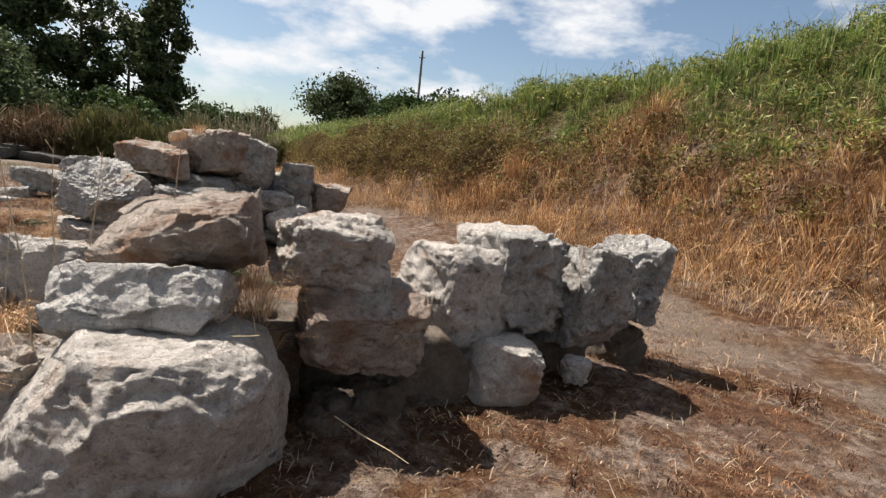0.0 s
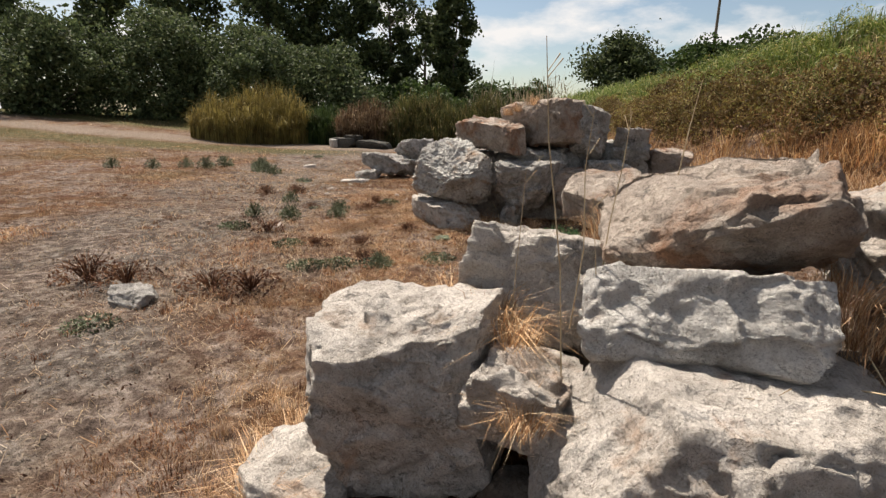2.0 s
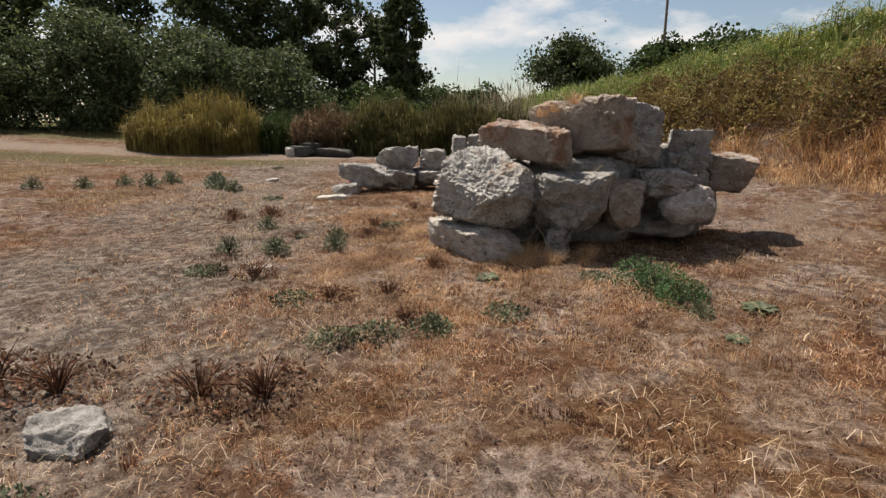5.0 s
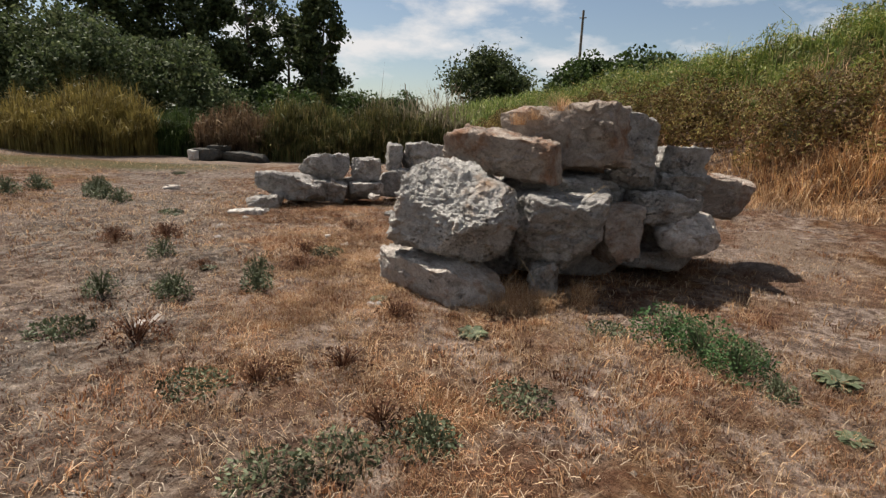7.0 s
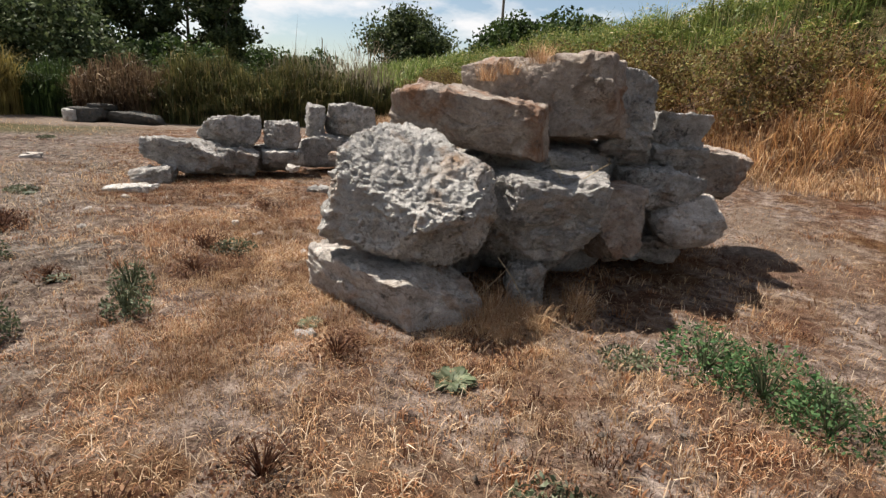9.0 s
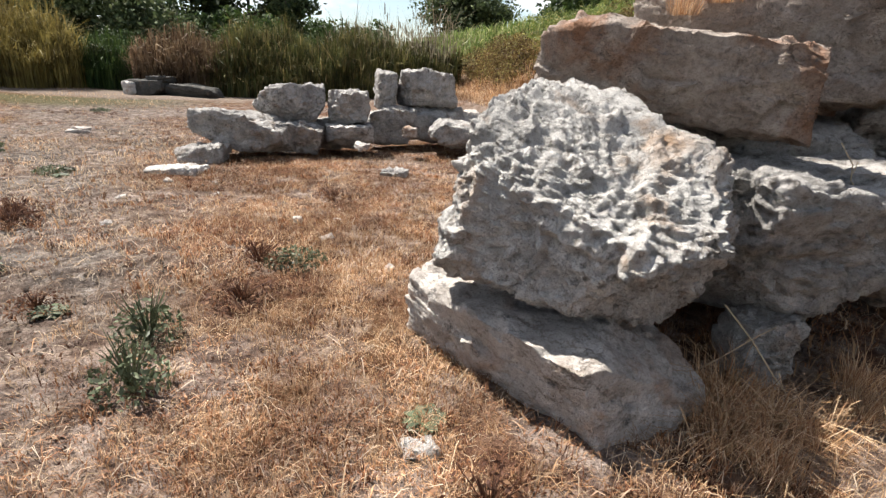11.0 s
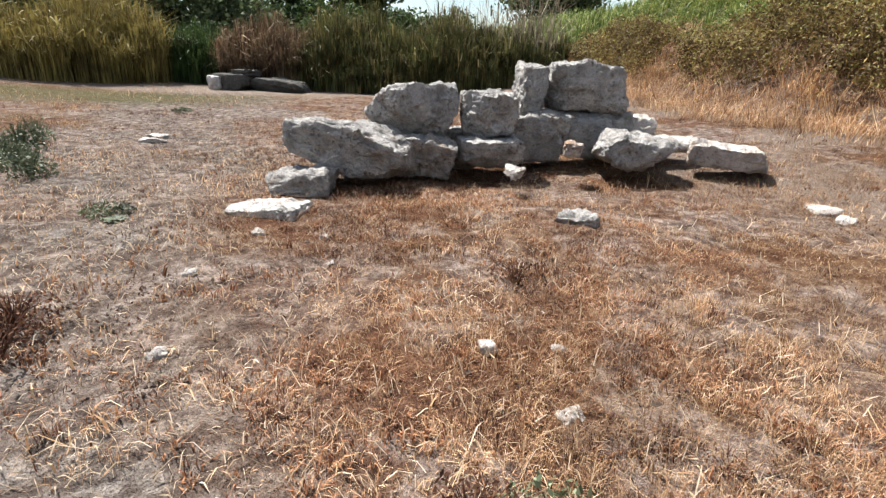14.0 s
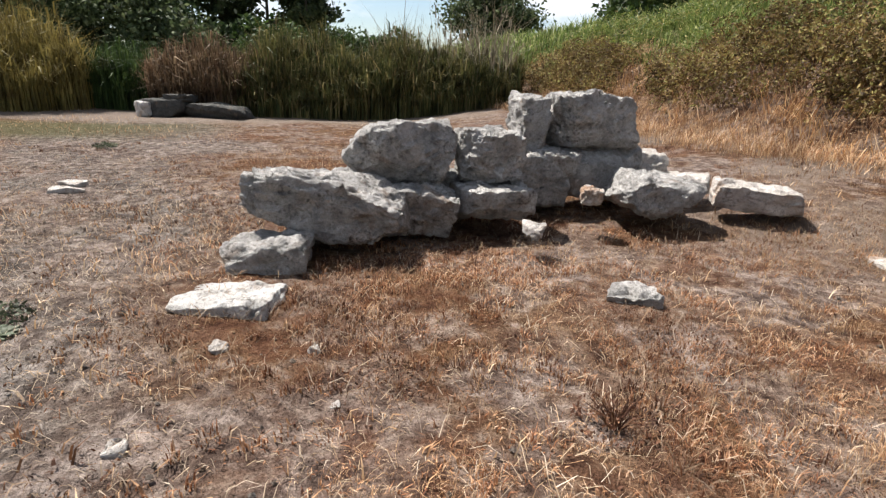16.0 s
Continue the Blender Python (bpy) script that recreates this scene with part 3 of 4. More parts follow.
stone("stone_slab", "rough", "third stone heap", (-9.89, 13.45, -0.06), (0.71, 0.70, 0.30), (0, 6, 10), 53, 32)
stone("stone_slab", "pale", "third stone heap", (-6.54, 15.35, 0.07), (0.93, 0.50, 0.17), (0, 0, 10), 54, 20)
# far blocks: the shade of the reeds is in the dark colour
stone("stone_block", "dark", "far stone blocks by the reeds", (-19.90, 23.60, -0.09), (1.53, 1.20, 0.68), (0, 0, 10), 55, 12)
stone("stone_block", "dark", "far stone blocks by the reeds", (-18.26, 23.90, -0.13), (2.33, 1.00, 0.54), (0, 6, 5), 56, 12)
stone("loose_stone", "white", "far stone blocks by the reeds", (-20.28, 23.05, -0.06), (0.52, 0.50, 0.50), (0, 0, 0), 57, 12)
stone("stone_slab", "dark", "far stone blocks by the reeds", (-19.44, 23.60, 0.26), (0.89, 0.80, 0.21), (0, 0, 0), 58, 12)
# core stones closing the gaps; the first heap's carry shade in their colour
stone("stone_block", "shade_earthy", "first stone heap", (-1.60, 2.80, 0.05), (1.30, 0.60, 0.80), (0, 0, 10), 130, 14)
stone("stone_block", "shade_earthy", "first stone heap", (-0.30, 3.35, 0.10), (1.20, 0.60, 0.80), (0, 0, 20), 131, 14)
stone("stone_block", "shade_earthy", "first stone heap", (0.80, 4.20, 0.10), (1.00, 0.60, 0.50), (0, 0, 35), 132, 14)
stone("stone_block", "shade_earthy", "first stone heap", (1.58, 4.50, 0.12), (0.46, 0.44, 0.50), (0, 0, 35), 133, 14)
stone("stone_block", "shade_earthy", "first stone heap", (-2.20, 2.60, 0.00), (0.70, 0.50, 0.70), (0, 0, 10), 134, 14)
stone("boulder", "shade_earthy", "first stone heap", (-1.75, 2.00, -0.05), (0.45, 0.40, 0.50), (0, 0, 10), 135, 14)
stone("stone_block", "rough", "second stone heap", (-4.30, 9.40, 0.35), (1.90, 0.75, 1.50), (0, 0, 12), 130, 14)
stone("stone_block", "rough", "second stone heap", (-3.20, 10.00, 0.35), (1.30, 0.70, 1.50), (0, 0, 12), 131, 14)
stone("stone_block", "rough", "second stone heap", (-2.70, 10.50, 0.15), (0.60, 0.60, 0.70), (0, 0, 12), 132, 14)
stone("stone_block", "rough", "second stone heap", (-5.10, 9.20, 0.25), (1.20, 0.70, 1.30), (0, 0, 12), 133, 14)
stone("stone_block", "rough", "third stone heap", (-7.55, 15.30, 0.15), (1.30, 0.80, 0.68), (0, 0, 20), 130, 12)
stone("stone_block", "rough", "third stone heap", (-8.90, 14.20, -0.02), (1.10, 0.50, 0.50), (0, 0, 20), 131, 12)
stone("stone_block", "rough", "third stone heap", (-8.20, 14.90, 0.10), (0.80, 0.70, 0.70), (0, 0, 20), 132, 12)


# ---- grass and reeds ----
def blades(base, height, width, lean, rng, bend=0.5, tuft=None):
    """Corner and face arrays of bent blades on the given base points. lean: how far the tips go sideways, over the height."""
    n = len(base)
    az = rng.uniform(0, 2 * np.pi, n)
    side = np.stack([-np.sin(az), np.cos(az), np.zeros(n)], 1)
    out = np.stack([np.cos(az), np.sin(az), np.zeros(n)], 1)
    if tuft is not None:
        out = tuft
        side = np.stack([-out[:, 1], out[:, 0], out[:, 2] * 0], 1)
    # turn the flat of the blade at random
    tw = rng.uniform(-1.2, 1.2, n)[:, None]
    side = side * np.cos(tw) + out * np.sin(tw)
    up = np.array((0, 0, 1.0))
    h, w, l = height[:, None], width[:, None], lean[:, None]
    rise = np.sqrt(np.maximum(1 - np.minimum(l, 0.98) ** 2, 0.02))
    mid = base + h * (0.55 * (up * (rise * 0.5 + 0.5) + out * l * (1 - bend)))
    tip = base + h * (up * rise * (1 - 0.35 * bend * l) + out * l)
    tip[:, 2] -= (height * np.clip(lean - 0.85, 0, 1) * 1.6 * bend)
    v = np.stack([base - side * w, base + side * w, mid + side * w * 0.8, mid - side * w * 0.8, tip], 1).reshape(-1, 3)
    k = np.arange(n)[:, None] * 5
    return v, k + np.array((0, 1, 2, 3)), k + np.array((3, 2, 4))


def grass_object(name, base, height, width, lean, material, label, rng, bend=0.5):
    v, q, t = blades(base, height, width, lean, rng, bend)
    return tagged(new(name, mesh_of(name, v, [q, t], material)), label, "grass", kind="stuff")


def on_ground(x, y, sink=0.01):
    return np.stack([x, y, ground_z(x, y) - sink], 1)


def near_path(n, rng, spread):
    """Points round the way walked, thinner farther off."""
    s = rng.uniform(-0.05, 1.55, n)
    return -8.0 * s + rng.normal(size=n) * spread - 0.3, 9.0 * s + rng.normal(size=n) * spread + 1.2


def thin(x, y, rng, seed, scale, lo, hi):
    m = value_noise(np.stack([x, y, x * 0], 1) * scale, seed) + 0.5 * value_noise(np.stack([x, y, x * 0], 1) * scale * 2.7, seed + 1)
    keep = rng.uniform(size=len(x)) < smooth_step(m, lo, hi)
    return x[keep], y[keep]


def tufts(name, cx, cy, per, reach, h_lo, h_hi, width, material, label, rng, sink=0.01, lean=(0.3, 0.95), bend=0.7):
    """Bunches of blades that spread out of one root each."""
    n = len(cx) * per
    a = rng.uniform(0, 2 * np.pi, n)
    out = np.stack([np.cos(a), np.sin(a), np.zeros(n)], 1)
    r = np.repeat(rng.uniform(0.6, 1.4, len(cx)), per) * reach
    d = rng.uniform(0, 1, n) ** 0.7 * r
    x, y = np.repeat(cx, per) + out[:, 0] * d, np.repeat(cy, per) + out[:, 1] * d
    h = np.repeat(rng.uniform(h_lo, h_hi, len(cx)), per) * rng.uniform(0.5, 1.15, n)
    l = lean[0] + (lean[1] - lean[0]) * np.clip(d / (1.4 * reach) + rng.normal(size=n) * 0.25, 0, 1)
    a = a + rng.normal(size=n) * 0.9
    out = np.stack([np.cos(a), np.sin(a), np.zeros(n)], 1)
    v, q, t = blades(on_ground(x, y, sink), h, rng.uniform(0.6, 1.3, n) * width, l, rng, bend, out)
    return tagged(new(name, mesh_of(name, v, [q, t], material)), label, "grass", kind="stuff")


def bare_soil(x, y):
    u = -(x + 0.62 * y) + 0.9 * value_noise(np.stack([x, y, x * 0], 1) * 0.6, 6)
    return smooth_step(u, 2.2, 3.6) * (1 - smooth_step(u, 6.3, 8.6))


def heap_foot(x, y):
    """Near the south-east foot of the first heap, where the soil is bare."""
    a, b = np.array((-1.1, 1.9)), np.array((1.2, 3.4))
    s = np.clip(((x - a[0]) * (b - a)[0] + (y - a[1]) * (b - a)[1]) / ((b - a) @ (b - a)), 0, 1)
    return 1 - smooth_step(np.hypot(x - a[0] - s * (b - a)[0], y - a[1] - s * (b - a)[1]), 0.45, 0.9)


def ground_grass():
    rng = np.random.RandomState(11)
    x, y = near_path(290000, rng, 3.4)
    k = (from_foot(x, y) < 0.8) & (y > -2)
    x, y = thin(x[k], y[k], rng, 3, 1.1, 0.06, 0.38)
    k = rng.uniform(size=len(x)) > 0.82 * np.maximum(bare_soil(x, y), heap_foot(x, y))
    x, y = x[k], y[k]
    n = len(x)
    grass_object("litter_grass", on_ground(x, y, 0.003), rng.uniform(0.03, 0.10, n), rng.uniform(0.0014, 0.003, n), rng.uniform(0.6, 0.98, n), LITTER, "short reddish-brown withered grass litter on the soil", rng)
    x, y = near_path(240000, rng, 3.6)
    k = (from_foot(x, y) < 0.8) & (y > -2)
    x, y = thin(x[k], y[k], rng, 7, 0.9, 0.05, 0.40)
    k = rng.uniform(size=len(x)) > 0.93 * np.maximum(bare_soil(x, y), heap_foot(x, y))
    x, y = x[k], y[k]
    n = len(x)
    grass_object("dry_grass", on_ground(x, y, 0.004), rng.uniform(0.03, 0.12, n) * rng.uniform(0.6, 1.2, n), rng.uniform(0.0007, 0.0016, n), rng.uniform(0.45, 0.98, n), STRAW, "golden dry grass scattered over the field", rng)
    x, y = near_path(26000, rng, 3.0)
    k = (from_foot(x, y) < 0.8) & (y > -2) & (rng.uniform(size=len(x)) > 0.6 * np.maximum(bare_soil(x, y), heap_foot(x, y)))
    x, y = x[k], y[k]
    n = len(x)
    grass_object("loose_straw", on_ground(x, y, -0.012), rng.uniform(0.05, 0.17, n), rng.uniform(0.0012, 0.0026, n), rng.uniform(0.97, 0.999, n), BLEACHED, "bleached straws lying on the ground", rng, 0.1)
    # bunches
    x, y = near_path(9000, rng, 3.4)
    k = (from_foot(x, y) < 0.8) & (y > -2)
    x, y = thin(x[k], y[k], rng, 7, 0.8, -0.15, 0.6)
    k = rng.uniform(size=len(x)) > 0.95 * np.maximum(bare_soil(x, y), heap_foot(x, y))
    x, y = x[k], y[k]
    tufts("dry_grass_bunches", x, y, 18, 0.07, 0.04, 0.10, 0.0014, STRAW, "small bunches of golden dry grass", rng)
    x, y = near_path(7000, rng, 3.4)
    k = (from_foot(x, y) < 0.8) & (y > -2)
    x, y = thin(x[k], y[k], rng, 19, 0.8, -0.2, 0.6)
    k = rng.uniform(size=len(x)) > 0.75 * np.maximum(bare_soil(x, y), heap_foot(x, y))
    x, y = x[k], y[k]
    tufts("brown_plant_bunches", x, y, 16, 0.07, 0.03, 0.09, 0.004, LITTER, "low withered red-brown plants", rng)
    x, y = near_path(8000, rng, 3.6)
    k = (from_foot(x, y) < 0.8) & (y > -2)
    x, y = thin(x[k], y[k], rng, 29, 0.9, 0.0, 0.6)
    k = rng.uniform(size=len(x)) > 0.6 * np.maximum(bare_soil(x, y), heap_foot(x, y))
    x, y = x[k], y[k]
    tufts("withered_bunches", x, y, 22, 0.07, 0.03, 0.11, 0.003, WITHERED, "small dark withered plants dotted over the field", rng, 0.01, (0.3, 0.95))
    # thick straw round the second heap and beside the first
    cx, cy = [], []
    for px, py, sp, num in ((-5.9, 7.3, 0.75, 620), (-6.6, 8.6, 0.5, 220), (-4.6, 7.2, 0.5, 180), (-3.1, 2.3, 0.45, 260), (-3.2, 3.3, 0.6, 160), (-6.9, 9.3, 0.9, 420), (-6.3, 10.2, 0.9, 260), (-4.9, 13.9, 1.2, 260), (-5.2, 4.6, 0.8, 160)):
        cx.append(px + rng.normal(size=num) * sp)
        cy.append(py + rng.normal(size=num) * sp)
    tufts("straw_bunches", np.concatenate(cx), np.concatenate(cy), 22, 0.07, 0.05, 0.13, 0.0012, STRAW, "dense golden straw bunches round the stone heaps", rng, 0.01, (0.4, 0.98))
    # pale chaff on the bare soil
    x, y = near_path(60000, rng, 3.4)
    k = (from_foot(x, y) < 0.5) & (y > -1) & (rng.uniform(size=len(x)) < np.maximum(bare_soil(x, y), heap_foot(x, y)))
    x, y = x[k], y[k]
    n = len(x)
    grass_object("chaff", on_ground(x, y, -0.004), rng.uniform(0.02, 0.09, n), rng.uniform(0.0015, 0.0035, n), rng.uniform(0.9, 0.999, n), BLEACHED, "pale chaff and twigs on the bare grey soil", rng, 0.2)
    # coarse dead stems and dark crumbs of dead leaf
    x, y = near_path(5000, rng, 3.2)
    k = (from_foot(x, y) < 0.5) & (y > -1)
    x, y = x[k], y[k]
    n = len(x)
    grass_object("dead_stems", on_ground(x, y, -0.008), rng.uniform(0.06, 0.24, n) * rng.uniform(0.5, 1.0, n), rng.uniform(0.0012, 0.003, n), rng.uniform(0.985, 0.999, n), STRAW, "coarse bleached dead stems lying on the ground", rng, 0.1)
    x, y = near_path(46000, rng, 3.4)
    k = (from_foot(x, y) < 0.5) & (y > -1)
    x, y = thin(x[k], y[k], rng, 41, 2.2, 0.0, 0.5)
    n = len(x)
    grass_object("leaf_crumbs", on_ground(x, y, -0.004), rng.uniform(0.015, 0.05, n), rng.uniform(0.003, 0.008, n), rng.uniform(0.7, 0.99, n), WITHERED, "dark crumbled dead leaves on the soil", rng, 0.3)
    x, y = rng.uniform(-26, -9, 9000), rng.uniform(1, 17, 9000)
    k = (-(x + 0.62 * y) > 6.8) & (from_foot(x, y) < 0)
    x, y = thin(x[k], y[k], rng, 61, 0.4, -0.2, 0.7)
    tufts("golden_field_bunches", x, y, 14, 0.10, 0.05, 0.12, 0.004, STRAW, "golden dry grass beyond the strip of bare soil", rng)
    # clods and gravel on the bare soil
    x, y = near_path(26000, rng, 3.2)
    k = (from_foot(x, y) < 0.5) & (y > 0) & (rng.uniform(size=len(x)) < 0.12 + 0.88 * np.maximum(bare_soil(x, y), heap_foot(x, y)))
    x, y = thin(x[k], y[k], rng, 81, 1.3, -0.5, 0.5)
    n = len(x)
    r = 0.006 + 0.018 * rng.uniform(0, 1, n) ** 3
    corner = np.array(((1, 0, 0), (0, 1, 0), (-1, 0, 0), (0, -1, 0), (0, 0, 0.8), (0, 0, -0.8)), float)
    v = on_ground(x, y, -0.006)[:, None, :] + corner * r[:, None, None] * rng.uniform(0.6, 1.3, (n, 6, 1))
    f = np.array([(a, (a + 1) % 4, 4) for a in range(4)] + [((a + 1) % 4, a, 5) for a in range(4)])
    tagged(new("soil_clods", mesh_of("soil_clods", v.reshape(-1, 3), [(np.arange(n)[:, None, None] * 6 + f).reshape(-1, 3)], STONE["shade_earthy"])), "small grey clods and gravel on the bare soil", "gravel", kind="stuff")
    # field farther out
    x, y = rng.uniform(-45, 4, 90000), rng.uniform(4, 34, 90000)
    k = from_foot(x, y) < 0.5
    x, y = thin(x[k], y[k], rng, 9, 0.35, -0.3, 0.7)
    n = len(x)
    grass_object("field_grass", on_ground(x, y), rng.uniform(0.05, 0.14, n), rng.uniform(0.003, 0.007, n), rng.uniform(0.4, 0.95, n), STRAW, "thin dry grass of the open field", rng)


def along_foot(n, rng, s_lo, s_hi, y_lo, y_hi):
    """Points on the mound between two distances from its foot."""
    out_x, out_y, got = [], [], 0
    while got < n:
        y = rng.uniform(y_lo, y_hi, n * 4)
        x = np.interp(y, FOOT[:, 1], FOOT[:, 0]) + rng.uniform(s_lo - 1, s_hi * 2.2 + 2, n * 4)
        s = from_foot(x, y)
        k = (s > s_lo) & (s < s_hi)
        out_x.append(x[k])
        out_y.append(y[k])
        got += k.sum()
    return np.concatenate(out_x)[:n], np.concatenate(out_y)[:n]


def mound_grass():
    rng = np.random.RandomState(23)
    # bank of dead brown grass, in bunches with gaps
    x, y = along_foot(3300, rng, -0.4, 4.0, 0, 34)
    k = (rng.uniform(size=len(x)) > 0.85 * smooth_step(y, 14.5, 17.5)) & (from_foot(x, y) < 2.4 + 1.3 * value_noise(np.stack([x, y, x * 0], 1) * 0.35, 4))
    x, y = x[k], y[k]
    lump = value_noise(np.stack([x, y, x * 0], 1) * 1.1, 17)
    low, high = lump < -0.1, lump >= -0.1
    tufts("dead_bank_grass", x[low], y[low], 26, 0.30, 0.25, 0.7, 0.006, RUST, "tangled rust-brown dead grass on the bank of the mound", rng, 0.05, (0.8, 0.999), 0.5)
    tufts("tall_dead_grass", x[high], y[high], 30, 0.32, 0.6, 1.35, 0.006, RUST, "tall arching rust-brown dead grass on the bank of the mound", rng, 0.05, (0.72, 0.999), 0.6)
    x, y = along_foot(1500, rng, -1.0, 3.4, 0, 30)
    tufts("bank_straw", x, y, 16, 0.28, 0.3, 1.0, 0.005, STRAW, "bleached straw hanging over the bank", rng, 0.03, (0.8, 0.999), 0.5)
    x, y = along_foot(14000, rng, -1.3, 0.6, 0, 34)
    n = len(x)
    grass_object("bank_foot_straw", on_ground(x, y), rng.uniform(0.12, 0.4, n), rng.uniform(0.003, 0.006, n), rng.uniform(0.5, 0.97, n), STRAW, "short straw at the foot of the mound", rng, 0.7)
    # green growth on top
    x, y = along_foot(2500, rng, 1.3, 13, 0, 40)
    k = from_foot(x, y) > 2.2 + 1.3 * value_noise(np.stack([x, y, x * 0], 1) * 0.35, 4)
    x, y = x[k], y[k]
    tufts("green_mound_grass", x, y, 26, 0.3, 0.35, 0.85, 0.018, GREEN, "lush green reeds and grass covering the mound", rng, 0.05, (0.5, 0.99), 0.9)
    x, y = along_foot(420, rng, 3.2, 8, 0, 34)
    tufts("tall_mound_reeds", x, y, 9, 0.3, 0.9, 1.5, 0.012, GREEN, "tall green reeds drooping along the mound's crest", rng, 0.05, (0.2, 0.95), 0.9)
    x, y = along_foot(28000, rng, 1.0, 40, 36, 110)
    n = len(x)
    grass_object("far_mound_grass", on_ground(x, y, 0.05), rng.uniform(0.6, 1.3, n), rng.uniform(0.02, 0.05, n), rng.uniform(0.2, 0.9, n), GREEN, "green grass on the far slope", rng, 0.7)


def reed_bed(name, n, cx, cy, rx, ry, turn, h_lo, h_hi, material, label, seed):
    rng = np.random.RandomState(seed)
    a, r = rng.uniform(0, 2 * np.pi, n), np.sqrt(rng.uniform(0, 1, n))
    u, v = np.cos(a) * r * rx, np.sin(a) * r * ry
    c, s = math.cos(radians(turn)), math.sin(radians(turn))
    x, y = cx + u * c - v * s, cy + u * s + v * c
    lump = 0.72 + 0.32 * fractal(np.stack([x, y, x * 0], 1) * 0.8, seed, 2)
    edge = 1 - 0.35 * smooth_step(r, 0.6, 1.0)
    grass_object(name, on_ground(x, y, 0.03), rng.uniform(h_lo, h_hi, n) * lump * edge, rng.uniform(0.01, 0.022, n), rng.uniform(0.03, 0.55, n), material, label, rng, 0.9)
    m = int(n * 0.9)
    k = rng.randint(0, n, m)
    top = rng.uniform(h_lo, h_hi, m) * lump[k] * edge[k] * rng.uniform(0.3, 1.0, m)
    base = on_ground(x[k], y[k])
    base[:, 2] += top * 0.8
    a = rng.uniform(0, 2 * np.pi, m)
    out = np.stack([np.cos(a), np.sin(a), a * 0], 1)
    v, q, t = blades(base, rng.uniform(0.35, 0.9, m), rng.uniform(0.015, 0.035, m), rng.uniform(0.6, 0.99, m), rng, 0.9, out)
    tagged(new(name + "_leaf", mesh_of(name, v, [q, t], material)), label + ", side leaves", "grass", kind="stuff")


ground_grass()
mound_grass()
reed_bed("golden_reed_clump", 7000, -26, 22.6, 3.4, 2.6, 20, 2.0, 4.0, GOLD, "rounded golden-olive clump of reeds", 31)
reed_bed("reed_bed", 26000, -15.5, 28.0, 6.5, 2.4, 22, 1.9, 3.6, OLIVE, "dense olive and brown reed bed", 32)
reed_bed("brown_reeds", 5000, -19.5, 25.6, 2.2, 1.6, 15, 2.2, 3.6, BROWNREED, "brown dead reeds standing beside the track", 33)
reed_bed("green_reeds", 6000, -22.5, 25.8, 2.4, 1.8, 15, 1.4, 2.8, BUSHLEAF, "green shrubby reeds behind the track", 34)

reed_bed("mixed_reeds", 9000, -14.5, 27.2, 5.5, 1.6, 24, 1.4, 3.2, OLIVE, "green leafy reeds in front of the reed bed", 35)
reed_bed("reed_plumes", 500, -12.5, 29.0, 3.2, 1.6, 24, 4.4, 5.6, STALK_REED, "tall thin pale reed plumes above the bed", 36)


# ---- trees and bushes ----
def tube(pts, radii, sides=7):
    """Corners and faces of a tapered, bent tube."""
    pts = [Vector(p) for p in pts]
    v, f = [], []
    for i, p in enumerate(pts):
        d = (pts[min(i + 1, len(pts) - 1)] - pts[max(i - 1, 0)]).normalized()
        a = d.orthogonal().normalized()
        b = d.cross(a)
        for k in range(sides):
            t = 2 * math.pi * k / sides
            v.append(p + (a * math.cos(t) + b * math.sin(t)) * radii[i])
    for i in range(len(pts) - 1):
        for k in range(sides):
            f.append((i * sides + k, i * sides + (k + 1) % sides, (i + 1) * sides + (k + 1) % sides, (i + 1) * sides + k))
    return v, f


def part(name, verts, faces, material, parent, label="", smooth=False):
    ob = new(name, mesh_of(name, verts, faces, material, smooth))
    ob.parent = parent
    return tagged(ob, label)


def leaves(centres, size, rng, stretch=1.8):
    """Small four-cornered leaves or sprays at random turns."""
    n = len(centres)
    a = rng.normal(size=(n, 3))
    a /= np.linalg.norm(a, axis=1)[:, None]
    b = np.cross(a, rng.normal(size=(n, 3)))
    b /= np.linalg.norm(b, axis=1)[:, None]
    l = (size * rng.uniform(0.6, 1.4, n))[:, None]
    w = l / stretch
    v = np.stack([centres - a * l, centres + b * w - a * l * 0.1, centres + a * l, centres - b * w - a * l * 0.1], 1).reshape(-1, 3)
    return v, np.arange(n)[:, None] * 4 + np.arange(4)


